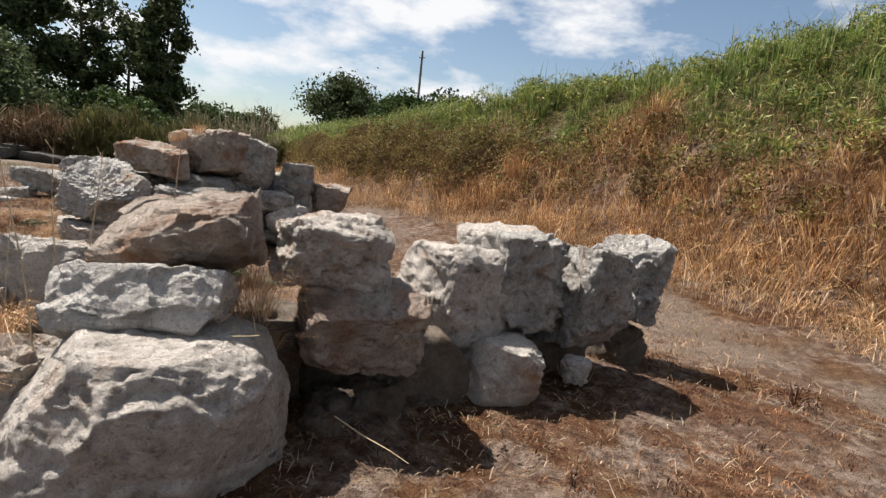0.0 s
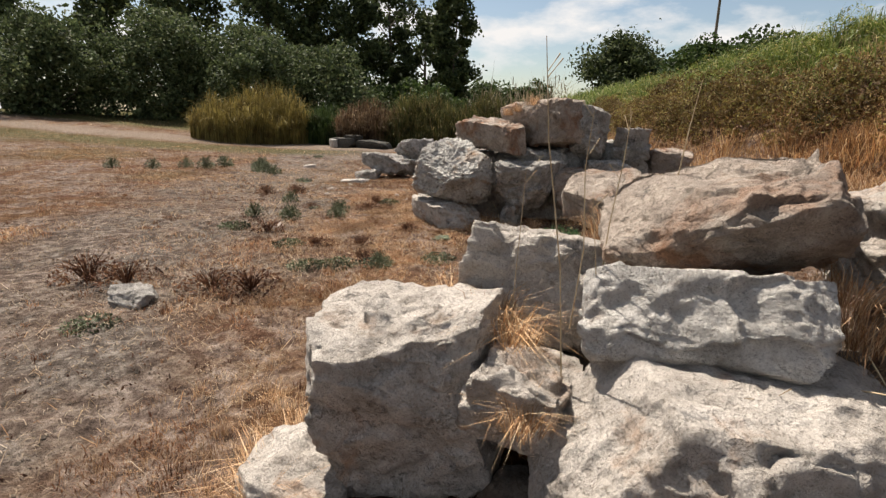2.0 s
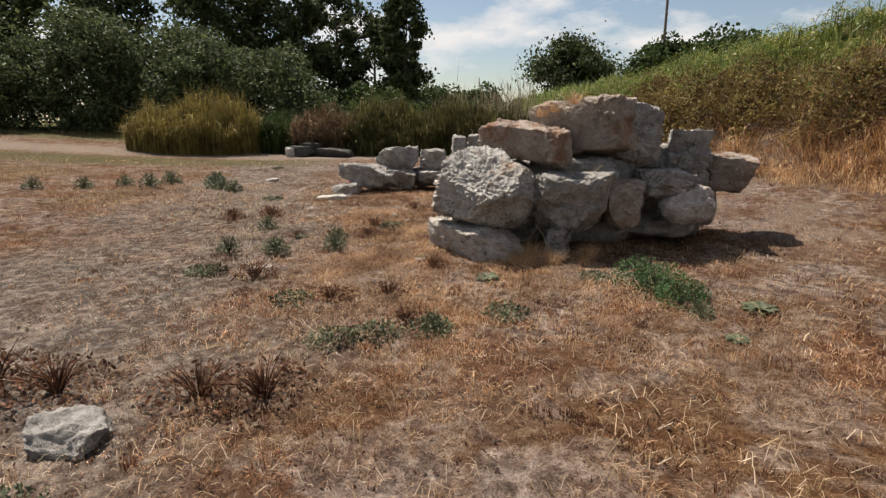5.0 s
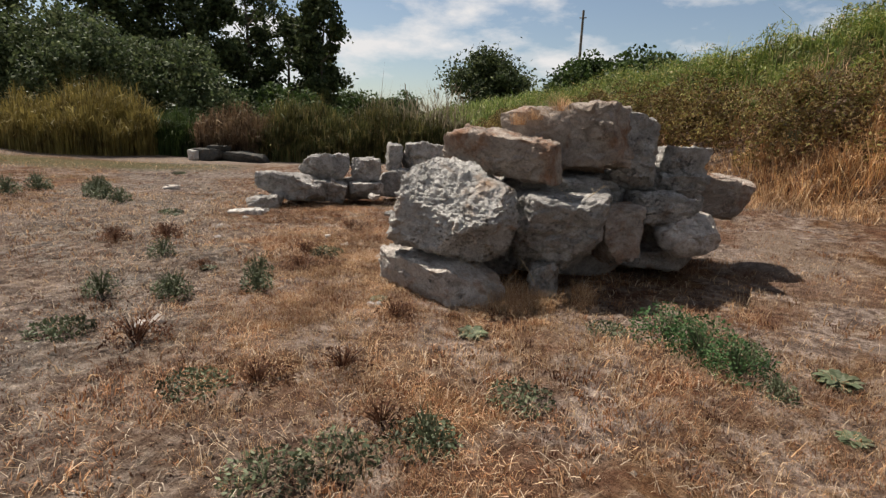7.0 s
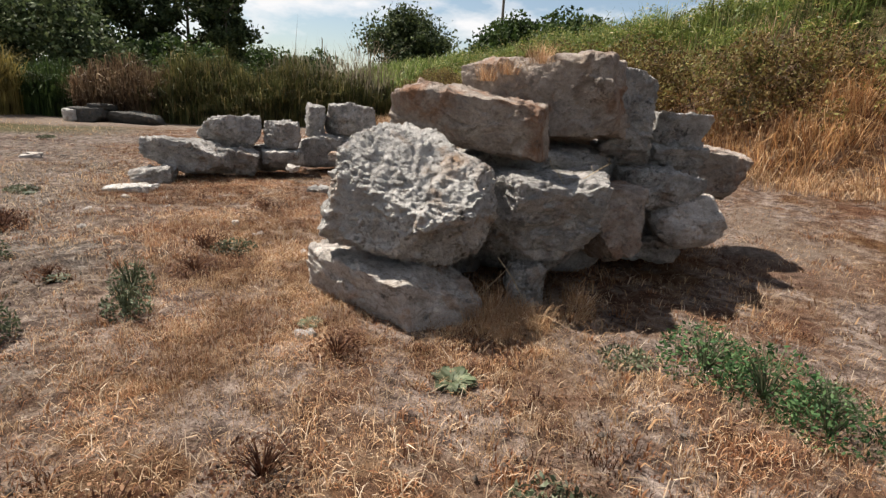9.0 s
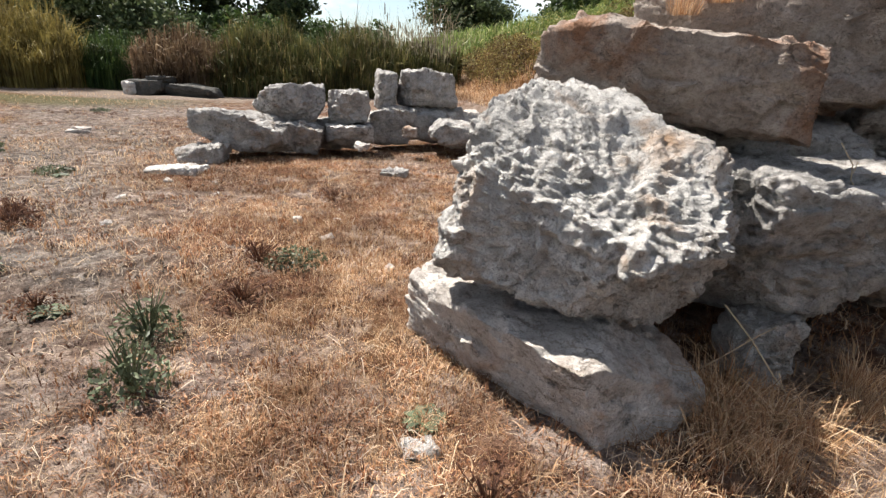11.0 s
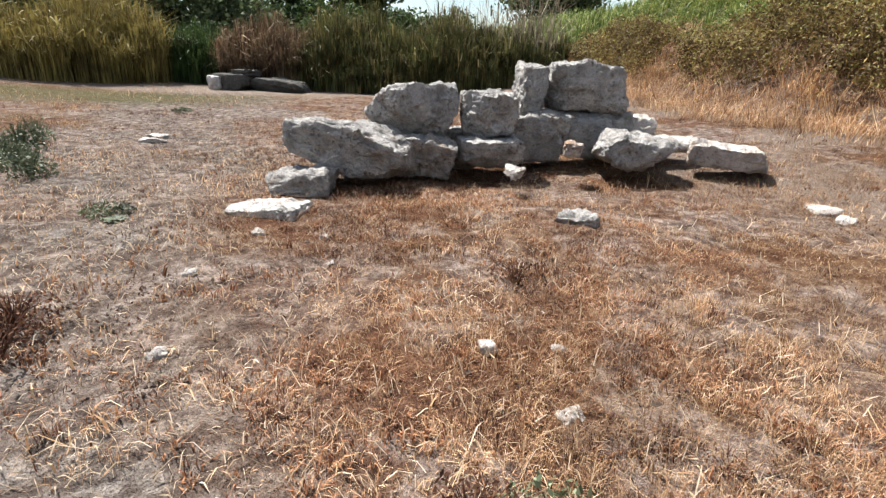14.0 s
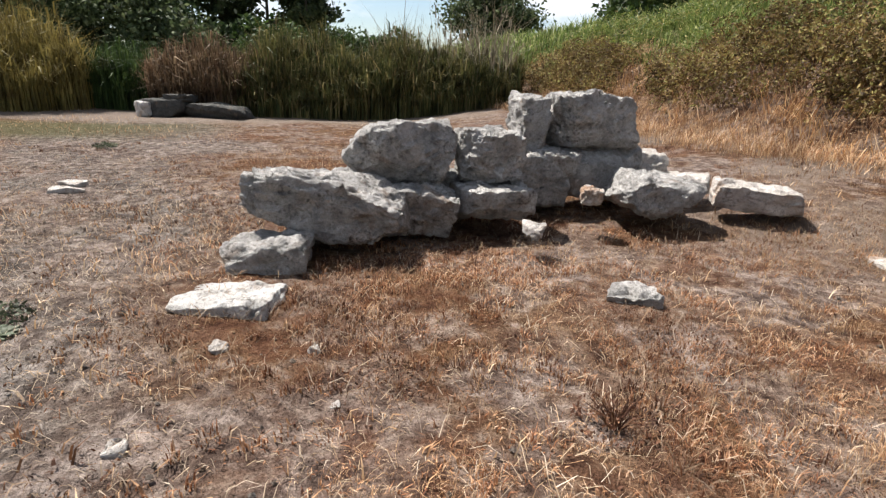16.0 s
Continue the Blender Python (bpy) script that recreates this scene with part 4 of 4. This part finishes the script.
def tree(name, x, y, h, spread, seed, n_leaf, leaf, material, label, bare=0.3, clumps=26, ragged=1.0, shape=0.5):
    """Trunk, limbs and a gappy crown of leaf clumps. bare: share of the height below the crown; shape: where the crown is widest."""
    rng = np.random.RandomState(seed)
    root = new(name)
    root.location = (x, y, z_at(x, y) - 0.1)
    tagged(root, label, "tree" if "tree" in name else "bush")
    lean = rng.normal(size=2) * 0.03 * h
    trunk_top = h * (0.8 if bare > 0.1 else 0.5)
    line = [(lean[0] * t * t, lean[1] * t * t, trunk_top * t) for t in (0, 0.25, 0.5, 0.75, 1.0)]
    r0 = 0.02 * h + 0.03
    part("trunk", *[(v, [f]) for v, f in [tube(line, [r0, r0 * 0.85, r0 * 0.65, r0 * 0.45, r0 * 0.2])]][0], BARK, root, smooth=True)
    pts, per = [], n_leaf // clumps
    for i in range(clumps):
        t = bare + (1 - bare) * (i + rng.uniform(0, 1)) / clumps
        u = (t - bare) / (1 - bare)
        wide = spread * (np.sin(np.pi * np.clip(u * (1 - shape) * 2 if u < shape else 0.5 + (u - shape) / (1 - shape) * 0.5, 0.12, 0.97)) if shape != 0.5 else math.sin(math.pi * min(max(u, 0.14), 0.95)) ** 0.7)
        a = rng.uniform(0, 2 * np.pi)
        rr = wide * rng.uniform(0.35, 1.0)
        tip = np.array((math.cos(a) * rr, math.sin(a) * rr, h * t))
        start = np.array((lean[0] * t * t, lean[1] * t * t, max(h * t - rr * rng.uniform(0.5, 0.9), h * bare * 0.6)))
        start[2] = min(start[2], trunk_top)
        if i % 2 == 0:
            mid = (start + tip) / 2 + rng.normal(size=3) * 0.05 * spread
            v, f = tube([start, mid, tip], [r0 * 0.35, r0 * 0.2, r0 * 0.06], 5)
            part("limb", v, [f], BARK, root, smooth=True)
        size = spread * rng.uniform(0.18, 0.5) * ragged
        g = rng.normal(size=(per, 3))
        g *= (size * (0.95 if bare < 0.05 else 0.85) * rng.uniform(0.15, 1, per) ** 0.4 / np.linalg.norm(g, axis=1))[:, None] if bare < 0.05 else size * np.array((0.46, 0.46, 0.34))
        pts.append(tip + g)
    pts = np.concatenate(pts)
    pts = pts[pts[:, 2] > 0.05]
    v, f = leaves(pts, leaf, rng)
    part("crown", v, [f], material, root)
    return root


def leaf_clumps(name, x, y, lift, radius, per, leaf, material, label, seed, stretch=2.6):
    """Uneven clumps of small leaves at given spots, hollow between one another."""
    rng = np.random.RandomState(seed)
    n = len(x) * per
    g = rng.normal(size=(n, 3))
    g *= (rng.uniform(0.55, 1, n) ** 0.5 / np.linalg.norm(g, axis=1))[:, None]
    r = np.repeat(rng.uniform(0.5, 1.25, len(x)) * radius, per)[:, None]
    c = np.repeat(np.stack([x, y, ground_z(x, y) + rng.uniform(*lift, len(x))], 1), per, axis=0)
    v, f = leaves(c + g * r * np.array((1, 1, 0.8)), leaf, rng, stretch)
    tagged(new(name, mesh_of(name, v, [f], material)), label, "shrub", kind="stuff")


shrub_rng = np.random.RandomState(91)
cx, cy = along_foot(480, shrub_rng, 0.5, 2.2, 15.5, 30)
cx, cy = thin(cx, cy, shrub_rng, 51, 0.7, -0.7, 0.3)
leaf_clumps("bank_shrubs", cx, cy, (0.1, 0.95), 0.40, 230, 0.038, SHRUB, "dense brown and olive shrubs on the far bank of the mound", 92)
cx, cy = along_foot(170, shrub_rng, 0.6, 2.3, 0, 16)
leaf_clumps("bank_undergrowth", cx, cy, (0.05, 0.6), 0.34, 110, 0.045, SHRUB, "brown leafy undergrowth among the dead grass of the bank", 93)
cx, cy = along_foot(1150, shrub_rng, 2.1, 8.5, 0, 34)
cx, cy = thin(cx, cy, shrub_rng, 53, 0.6, -0.7, 0.4)
leaf_clumps("mound_foliage", cx, cy, (0.0, 0.5), 0.45, 150, 0.06, LUSH, "lush leafy green growth covering the mound", 94, 5.0)


# tall dark trees behind the field, from east to west
tree("tree", -33, 61, 16.5, 2.7, 41, 14000, 0.27, DARKLEAF, "tall slender dark green tree against the sky", 0.09, 47, 1.1)
tree("tree", -39, 64, 13, 3.6, 42, 5000, 0.27, DARKLEAF, "airy dark tree with bare lower trunk", 0.22, 28)
tree("tree", -43, 62, 17, 4.6, 43, 8000, 0.27, DARKLEAF, "tall dark tree with loose open crown", 0.22, 36)
tree("tree", -47, 56, 19, 5.8, 44, 16000, 0.27, DARKLEAF, "tall dark tree with wide crown", 0.19, 42)
tree("tree", -53, 50, 20, 6.2, 45, 16000, 0.27, DARKLEAF, "tall dark dense tree behind the bushes", 0.19, 42)
tree("tree", -58, 43, 18, 5.4, 46, 12000, 0.27, DARKLEAF, "tall dark dense tree behind the bushes", 0.19, 42)
tree("tree", -64, 37, 14, 4.2, 47, 9000, 0.27, DARKLEAF, "tall dark tree with sky showing through", 0.22, 33)
tree("tree", -72, 30, 14, 5.0, 48, 10000, 0.27, DARKLEAF, "dark tree at the edge of the field", 0.22, 30)
tree("tamarisk_bush", -45, 22, 6.0, 5.0, 51, 26000, 0.14, TAMARISK, "large grey-green feathery bush at the field's edge", 0.02, 34, 1.2)
tree("tamarisk_bush", -41, 28, 6.6, 5.0, 52, 26000, 0.14, TAMARISK, "large grey-green feathery bush at the field's edge", 0.02, 34, 1.2)
tree("tamarisk_bush", -36, 33, 6.6, 4.8, 53, 26000, 0.14, TAMARISK, "large grey-green feathery bush at the field's edge", 0.02, 34, 1.2)
tree("tamarisk_bush", -31, 36, 6, 4.0, 54, 11000, 0.15, TAMARISK, "grey-green bush behind the reeds", 0.02, 26, 1.2)
tree("tree", -19, 91, 8.6, 5.8, 55, 22000, 0.27, DARKLEAF, "round dense dark tree beyond the hill", 0.08, 56, 1.2)
tree("bush", -4, 39, 2.0, 2.4, 56, 7000, 0.13, BUSHLEAF, "dark green bush on the crest of the hill", 0.02, 24, 1.2)
tree("bush", -0.5, 38, 1.7, 2.4, 57, 6000, 0.13, BUSHLEAF, "dark green bush on the crest of the hill", 0.02, 24, 1.2)
tree("bush", -41, 52, 4.5, 3.6, 60, 7000, 0.22, BUSHLEAF, "dark green bush under the tall trees", 0.02, 26, 1.2)
tree("bush", -35, 53, 4.0, 3.6, 61, 7000, 0.22, BUSHLEAF, "dark green bush under the tall trees", 0.02, 26, 1.2)
tree("bush", -29, 49, 3.5, 3.4, 62, 7000, 0.2, BUSHLEAF, "olive bush behind the reed bed", 0.02, 26, 1.2)
tree("bush", -48, 47, 5.0, 4.0, 63, 7000, 0.22, BUSHLEAF, "dark green bush under the tall trees", 0.02, 26, 1.2)
tree("bush", -34, 92, 5, 6, 58, 7000, 0.3, BUSHLEAF, "far olive-green bush in the distance", 0.02, 26, 1.2)
tree("bush", -42, 90, 5, 6, 59, 7000, 0.3, BUSHLEAF, "far olive-green bush in the distance", 0.02, 26, 1.2)


# ---- utility pole ----
pole = new("utility_pole")
pole.location = (-4.6, 61, z_at(-4.6, 61) - 0.3)
tagged(pole, "weathered wooden utility pole standing beyond the hill", "pole")
v, f = tube([(0, 0, 0), (0, 0, 5), (0, 0, 9.6)], [0.16, 0.14, 0.11], 10)
part("post", v, [f], POLE, pole, smooth=True)
v, f = tube([(-0.35, 0, 8.9), (0.35, 0, 8.9)], [0.05, 0.05], 6)
part("crossarm", v, [f], POLE, pole)


# ---- weeds ----
def spray(rng, n, reach, height, leaf, flat=0.5):
    a = rng.uniform(0, 2 * np.pi, n)
    r = np.sqrt(rng.uniform(0, 1, n)) * reach
    z = rng.uniform(0.05, 1, n) * height * (1 - 0.5 * (r / reach) ** 2)
    return leaves(np.stack([np.cos(a) * r, np.sin(a) * r, z], 1), leaf, rng, 2.4)


def weed_stems(rng, n, reach, height, thick):
    vs, fs, k = [], [], 0
    for _ in range(n):
        a, r = rng.uniform(0, 2 * np.pi), rng.uniform(0.2, 0.9) * reach
        v, f = tube([(0, 0, -0.02), (math.cos(a) * r * 0.5, math.sin(a) * r * 0.5, height * 0.6), (math.cos(a) * r, math.sin(a) * r, height * rng.uniform(0.8, 1.1))], [thick, thick * 0.8, thick * 0.4], 4)
        vs += v
        fs += [tuple(i + k for i in q) for q in f]
        k += len(v)
    return vs, [fs]


def broad_leaves(rng, n, length, width):
    """A rosette: long leaves, arched outwards, folded along the rib."""
    vs, fs = [], []
    for i in range(n):
        a = rng.uniform(0, 2 * np.pi)
        out, side = Vector((math.cos(a), math.sin(a), 0)), Vector((-math.sin(a), math.cos(a), 0))
        l, w, lift = length * rng.uniform(0.5, 1.1), width * rng.uniform(0.7, 1.2), rng.uniform(0.15, 0.9)
        k = len(vs)
        for u, ww in ((0.05, 0.15), (0.35, 0.8), (0.6, 1.0), (0.85, 0.6), (1.0, 0.05)):
            p = out * l * u + Vector((0, 0, l * (lift * u - 0.7 * lift * u * u)))
            wave = Vector((0, 0, rng.uniform(-0.2, 0.35) * w))
            vs += [p - side * w * ww + wave, p, p + side * w * ww + wave]
        for j in range(4):
            b = k + j * 3
            fs += [(b, b + 1, b + 4, b + 3), (b + 1, b + 2, b + 5, b + 4)]
    return vs, [fs]


def make_weed(kind, seed):
    rng = np.random.RandomState(seed)
    name, label = {
        "ros": ("rosette_weed", "broad-leaved grey-green rosette weed on dry ground"),
        "fea": ("feathery_weed", "bushy feathery dark green weed on dry ground"),
        "low": ("creeping_weed", "low creeping green weed on dry ground"),
        "thi": ("thistle_weed", "dark grey-green thistle-like weed on dry ground"),
        "bro": ("withered_weed", "withered dark red-brown weed on dry ground"),
        "str": ("straw_tuft", "tuft of golden dry straw between the stones"),
    }[kind]
    root = new(name)
    tagged(root, label, "weed" if kind != "str" else "grass")
    if kind == "ros":
        part("leaf_rosette", *broad_leaves(rng, 130, 0.095, 0.021), WEED, root)
    elif kind == "fea":
        tagged(part("stem", *weed_stems(rng, 30, 0.28, 0.30, 0.004), WEED, root), kind="stuff")
        v, f = spray(rng, 900, 0.30, 0.36, 0.018)
        tagged(part("foliage", v, [f], FEATHER, root), kind="stuff")
    elif kind == "low":
        tagged(part("stem", *weed_stems(rng, 14, 0.2, 0.05, 0.003), WEED, root), kind="stuff")
        v, f = spray(rng, 420, 0.20, 0.09, 0.016)
        tagged(part("foliage", v, [f], WEED, root), kind="stuff")
    elif kind == "thi":
        tagged(part("stem", *weed_stems(rng, 22, 0.15, 0.24, 0.004), WEED, root), kind="stuff")
        v, f = spray(rng, 420, 0.16, 0.22, 0.017)
        tagged(part("foliage", v, [f], WEED, root), kind="stuff")
    elif kind == "bro":
        tagged(part("stem", *weed_stems(rng, 40, 0.17, 0.12, 0.003), WITHERED, root), kind="stuff")
        v, f = spray(rng, 320, 0.18, 0.12, 0.012)
        tagged(part("foliage", v, [f], WITHERED, root), kind="stuff")
    else:
        n = 260
        a = rng.uniform(0, 2 * np.pi, n)
        out = np.stack([np.cos(a), np.sin(a), a * 0], 1)
        v, q, t = blades(out * rng.uniform(0, 0.11, n)[:, None], rng.uniform(0.08, 0.34, n), rng.uniform(0.0008, 0.0018, n), rng.uniform(0.6, 0.998, n), rng, 0.6, np.stack([np.cos(a + rng.normal(size=n)), np.sin(a + rng.normal(size=n)), a * 0], 1))
        tagged(part("blade", v, [q, t], STRAW, root), kind="stuff")
    return root


WEEDS = {}
weed_rng = np.random.RandomState(77)


def weed(kind, x, y, size=1.0, z=None):
    m = pose(x, y, z_at(x, y) if z is None else z, 0, 0, weed_rng.uniform(0, 360)) @ Matrix.Diagonal((size, size, size * weed_rng.uniform(0.85, 1.15), 1))
    made = WEEDS.setdefault(kind, [])
    if len(made) < 2:
        ob = make_weed(kind, 300 + len(made) + 10 * len(WEEDS))
        ob.matrix_world = m
        made.append(ob)
        return ob
    src = made[weed_rng.randint(2)]
    ob = copy_thing(src, m)
    ob.matrix_basis = m
    return ob


weed("ros", -4.78, 6.89, 1.4)
weed("fea", -3.23, 7.35, 1.0)
weed("fea", -3.02, 7.02, 0.9)
weed("fea", -2.85, 6.72, 0.8)
weed("ros", -2.21, 6.79, 1.6)
weed("ros", -2.45, 6.01, 1.0)
weed("low", -4.29, 5.95, 1.1)
weed("low", -5.08, 5.03, 1.1)
weed("low", -5.33, 4.78, 1.1)
weed("thi", -7.59, 6.87, 1.0)
weed("thi", -7.05, 7.37, 1.0)
weed("thi", -8.25, 6.71, 1.0)
weed("low", -6.21, 5.41, 1.1)
weed("low", -4.74, 5.29, 1.1)
weed("thi", -7.75, 6.98, 1.0)
weed("low", -5.55, 2.62, 1.1)
weed("bro", -5.63, 3.79, 1.9)
weed("bro", -5.26, 3.94, 1.9)
weed("bro", -6.92, 3.33, 1.9)
weed("bro", -6.53, 3.49, 1.9)
weed("thi", -18.11, 10.05, 1.5)
weed("thi", -17.09, 10.71, 1.5)
weed("thi", -16.63, 11.54, 1.5)
weed("thi", -14.99, 13.18, 1.5)
weed("thi", -7.28, 7.76, 1.0)
weed("ros", -5.80, 7.49, 1.0)
weed("low", -11.17, 11.01, 1.1)
weed("low", -7.08, 8.97, 1.1)
weed("bro", -7.33, 8.90, 1.1)
weed("thi", -13.55, 11.88, 1.5)
weed("ros", -10.94, 10.88, 1.0)
weed("bro", -9.57, 9.06, 1.1)
weed("ros", -7.99, 7.87, 1.0)
weed("thi", -12.87, 11.58, 1.5)
weed("bro", 2.76, 3.81, 1.1)
weed("low", 1.47, 5.42, 1.1)
weed("low", -16.09, 17.11, 1.1)
weed("thi", 0.31, 15.64, 1.5)
weed("low", -16.21, 12.68, 1.1)
weed("thi", -14.01, 12.12, 1.5)
weed("bro", -9.88, 8.50, 1.1)
weed("bro", -5.49, 7.06, 1.1)
weed("bro", -7.57, 10.84, 1.1)
weed("bro", -10.1, 8.7, 1.2)
weed("bro", -9.7, 9.2, 1.1)
weed("thi", -4.7, 5.3, 0.8)
weed("thi", -2.7, 7.0, 0.8)
weed("low", -3.7, 7.4, 0.9)
weed("thi", 0.5, 16.3, 1.2)
weed("bro", -5.0, 5.4, 1.2)
weed("thi", -2.7, 6.4, 0.7)
weed("low", -7.8, 5.9, 1.2)
weed("thi", -15.9, 12.4, 1.8)
weed("thi", -15.5, 11.4, 1.7)
weed("thi", -14.5, 12.6, 1.8)
weed("bro", -5.5, 6.0, 1.2)
weed("bro", -5.9, 5.6, 1.3)
weed("bro", -7.1, 5.9, 1.4)
weed("thi", -8.9, 8.2, 1.0)
weed("bro", -7.1, 8.3, 1.2)
weed("bro", -9.8, 9.3, 1.2)
weed("bro", -8.1, 7.9, 0.9)
weed("str", -2.72, 1.75, 1.2)
weed("str", -2.85, 1.9, 1.1)
weed("str", -2.62, 1.62, 1.0)
weed("str", -2.9, 2.15, 1.0)
weed("str", -4.65, 8.02, 1.0)
weed("str", -4.38, 7.95, 0.9)
weed("str", -3.85, 8.10, 0.9)
# straw caught between the stones of the first heap, and on the second
weed("str", -2.02, 2.33, 1.0, 0.55)
weed("str", -1.92, 2.25, 0.9, 0.55)
weed("str", -1.75, 1.93, 0.6, 0.42)
weed("str", -1.85, 2.00, 0.5, 0.42)
weed("str", -0.88, 2.50, 1.0, 0.68)
weed("str", -0.92, 2.55, 0.8, 0.80)
weed("str", -0.85, 2.45, 0.9, 0.50)
weed("str", -2.38, 2.62, 1.1, 0.45)
weed("str", -2.30, 2.50, 0.9, 0.50)
weed("str", -1.75, 2.90, 0.8, 0.85)
weed("str", -1.45, 2.95, 0.8, 0.85)
weed("str", -4.55, 9.10, 0.8, 1.48)
weed("str", -4.55, 7.95, 1.2, -0.28)
weed("str", -3.90, 8.20, 1.0, -0.25)
weed("str", -5.00, 7.65, 0.8, -0.30)
weed("str", -4.58, 7.78, 1.1)
weed("str", -4.46, 7.66, 1.0)
weed("str", -4.64, 7.62, 1.0)
weed("str", -4.36, 7.84, 1.1)
weed("str", -4.24, 7.76, 1.0)
weed("str", -4.48, 7.50, 0.8)
weed("str", -3.95, 8.0, 0.9)
weed("str", -4.30, 9.05, 1.0, 1.58)
weed("str", -4.75, 9.15, 0.8, 1.42)

# ---- dry stalks on the first heap ----
def stalk(base, tip, thick, heads, name="dry_stalk", label="tall thin bleached dry plant stalk among the stones"):
    rng = np.random.RandomState(int(abs(tip[0]) * 1000))
    root = new(name)
    root.location = base
    tagged(root, label, name.replace("_", " "))
    d = Vector(tip) - Vector(base)
    side = Vector((rng.uniform(-0.02, 0.02), rng.uniform(-0.02, 0.02), 0))
    v, f = tube([(0, 0, 0), d * 0.4 + side, d * 0.75 - side * 0.5, d], [thick, thick * 0.9, thick * 0.7, thick * 0.4], 6)
    part("stem", v, [f], STALK, root, smooth=True)
    for i in range(heads):
        s = d * rng.uniform(0.55, 0.97)
        a = rng.uniform(0, 2 * math.pi)
        e = s + Vector((math.cos(a) * 0.04, math.sin(a) * 0.04, 0.05))
        v, f = tube([s, (s + e) / 2, e], [thick * 0.5, thick * 0.4, thick * 0.8], 5)
        part("twig", v, [f], STALK, root)


stalk((-1.70, 2.16, 0.45), (-1.80, 2.08, 1.60), 0.003, 2)
stalk((-1.52, 2.88, 0.85), (-1.43, 2.83, 1.52), 0.0032, 0)
stalk((-1.66, 2.42, 0.75), (-1.61, 2.46, 1.40), 0.0026, 3)
stalk((-1.72, 2.28, 0.65), (-1.69, 2.26, 1.40), 0.0026, 2)
stalk((-1.95, 2.30, 0.55), (-1.93, 2.33, 1.20), 0.002, 1)
stalk((-1.60, 2.20, 0.65), (-1.66, 2.20, 1.15), 0.002, 1)

TWIG = "thin bleached dry twig caught between the stones"
stalk((-4.05, 8.45, 0.62), (-3.78, 8.22, 0.86), 0.004, 2, "dry_twig", TWIG)
stalk((-4.20, 8.42, 0.62), (-4.38, 8.20, 0.40), 0.004, 1, "dry_twig", TWIG)
stalk((-4.00, 8.40, 0.60), (-4.22, 8.18, 0.82), 0.003, 2, "dry_twig", TWIG)
stalk((-4.55, 8.15, 0.10), (-4.28, 7.92, -0.22), 0.004, 1, "dry_twig", TWIG)
stalk((-4.70, 8.05, -0.25), (-4.45, 7.85, 0.15), 0.003, 1, "dry_twig", TWIG)
stalk((-4.40, 9.05, 1.50), (-4.52, 8.95, 1.68), 0.003, 1, "dry_twig", TWIG)
stalk((-1.00, 2.30, 0.62), (-0.72, 2.12, 0.72), 0.003, 1, "dry_twig", TWIG)
stalk((-0.92, 2.30, 0.60), (-1.18, 2.02, 0.66), 0.0025, 1, "dry_twig", TWIG)
stalk((-0.86, 2.42, 0.70), (-0.70, 2.22, 0.52), 0.0025, 1, "dry_twig", TWIG)
stalk((-0.45, 2.50, 0.20), (-0.05, 2.28, 0.12), 0.004, 0, "dry_twig", TWIG)

# ---- loose stones on the ground ----
def pebble(x, y, size, flat=0.4, style="pale"):
    size *= 0.8
    k = int(abs(x * 31 + y * 57)) % 97
    z = z_at(x, y) + size * flat * 0.12
    tagged(stone("loose_stone", style, "ground", (x, y, z), (size, size * 0.75, size * flat), (0, 0, k * 37 % 180), k, 9, facets=14), "small pale loose stone lying on the dry ground", "stone", "loose stones on the ground")


pebble(-7.12, 9.56, 0.14)
pebble(-6.43, 9.08, 0.10)
pebble(-5.10, 13.64, 0.47, 0.2)
pebble(-9.57, 10.21, 0.16)
pebble(-13.90, 14.29, 0.60, 0.2)
pebble(-8.83, 10.70, 0.08)
pebble(-9.15, 11.17, 0.09)
pebble(-7.22, 10.08, 0.11)
pebble(-5.03, 13.24, 0.25)
pebble(-7.34, 10.45, 0.09)
pebble(-8.95, 9.33, 0.14)
pebble(-9.66, 11.03, 0.17)
pebble(-7.34, 6.28, 0.37, 0.2)
pebble(-13.69, 13.94, 0.60, 0.2)
pebble(-5.80, 7.30, 0.28, 0.15, "rough")
tagged(stone("boulder", "rough", "ground", (-5.88, 3.13, z_at(-5.88, 3.13) + 0.02), (0.50, 0.36, 0.24), (4, 8, 25), 61, 18), "half-buried rough grey stone in the dry field", "stone")
pebble(-7.55, 9.95, 0.15)
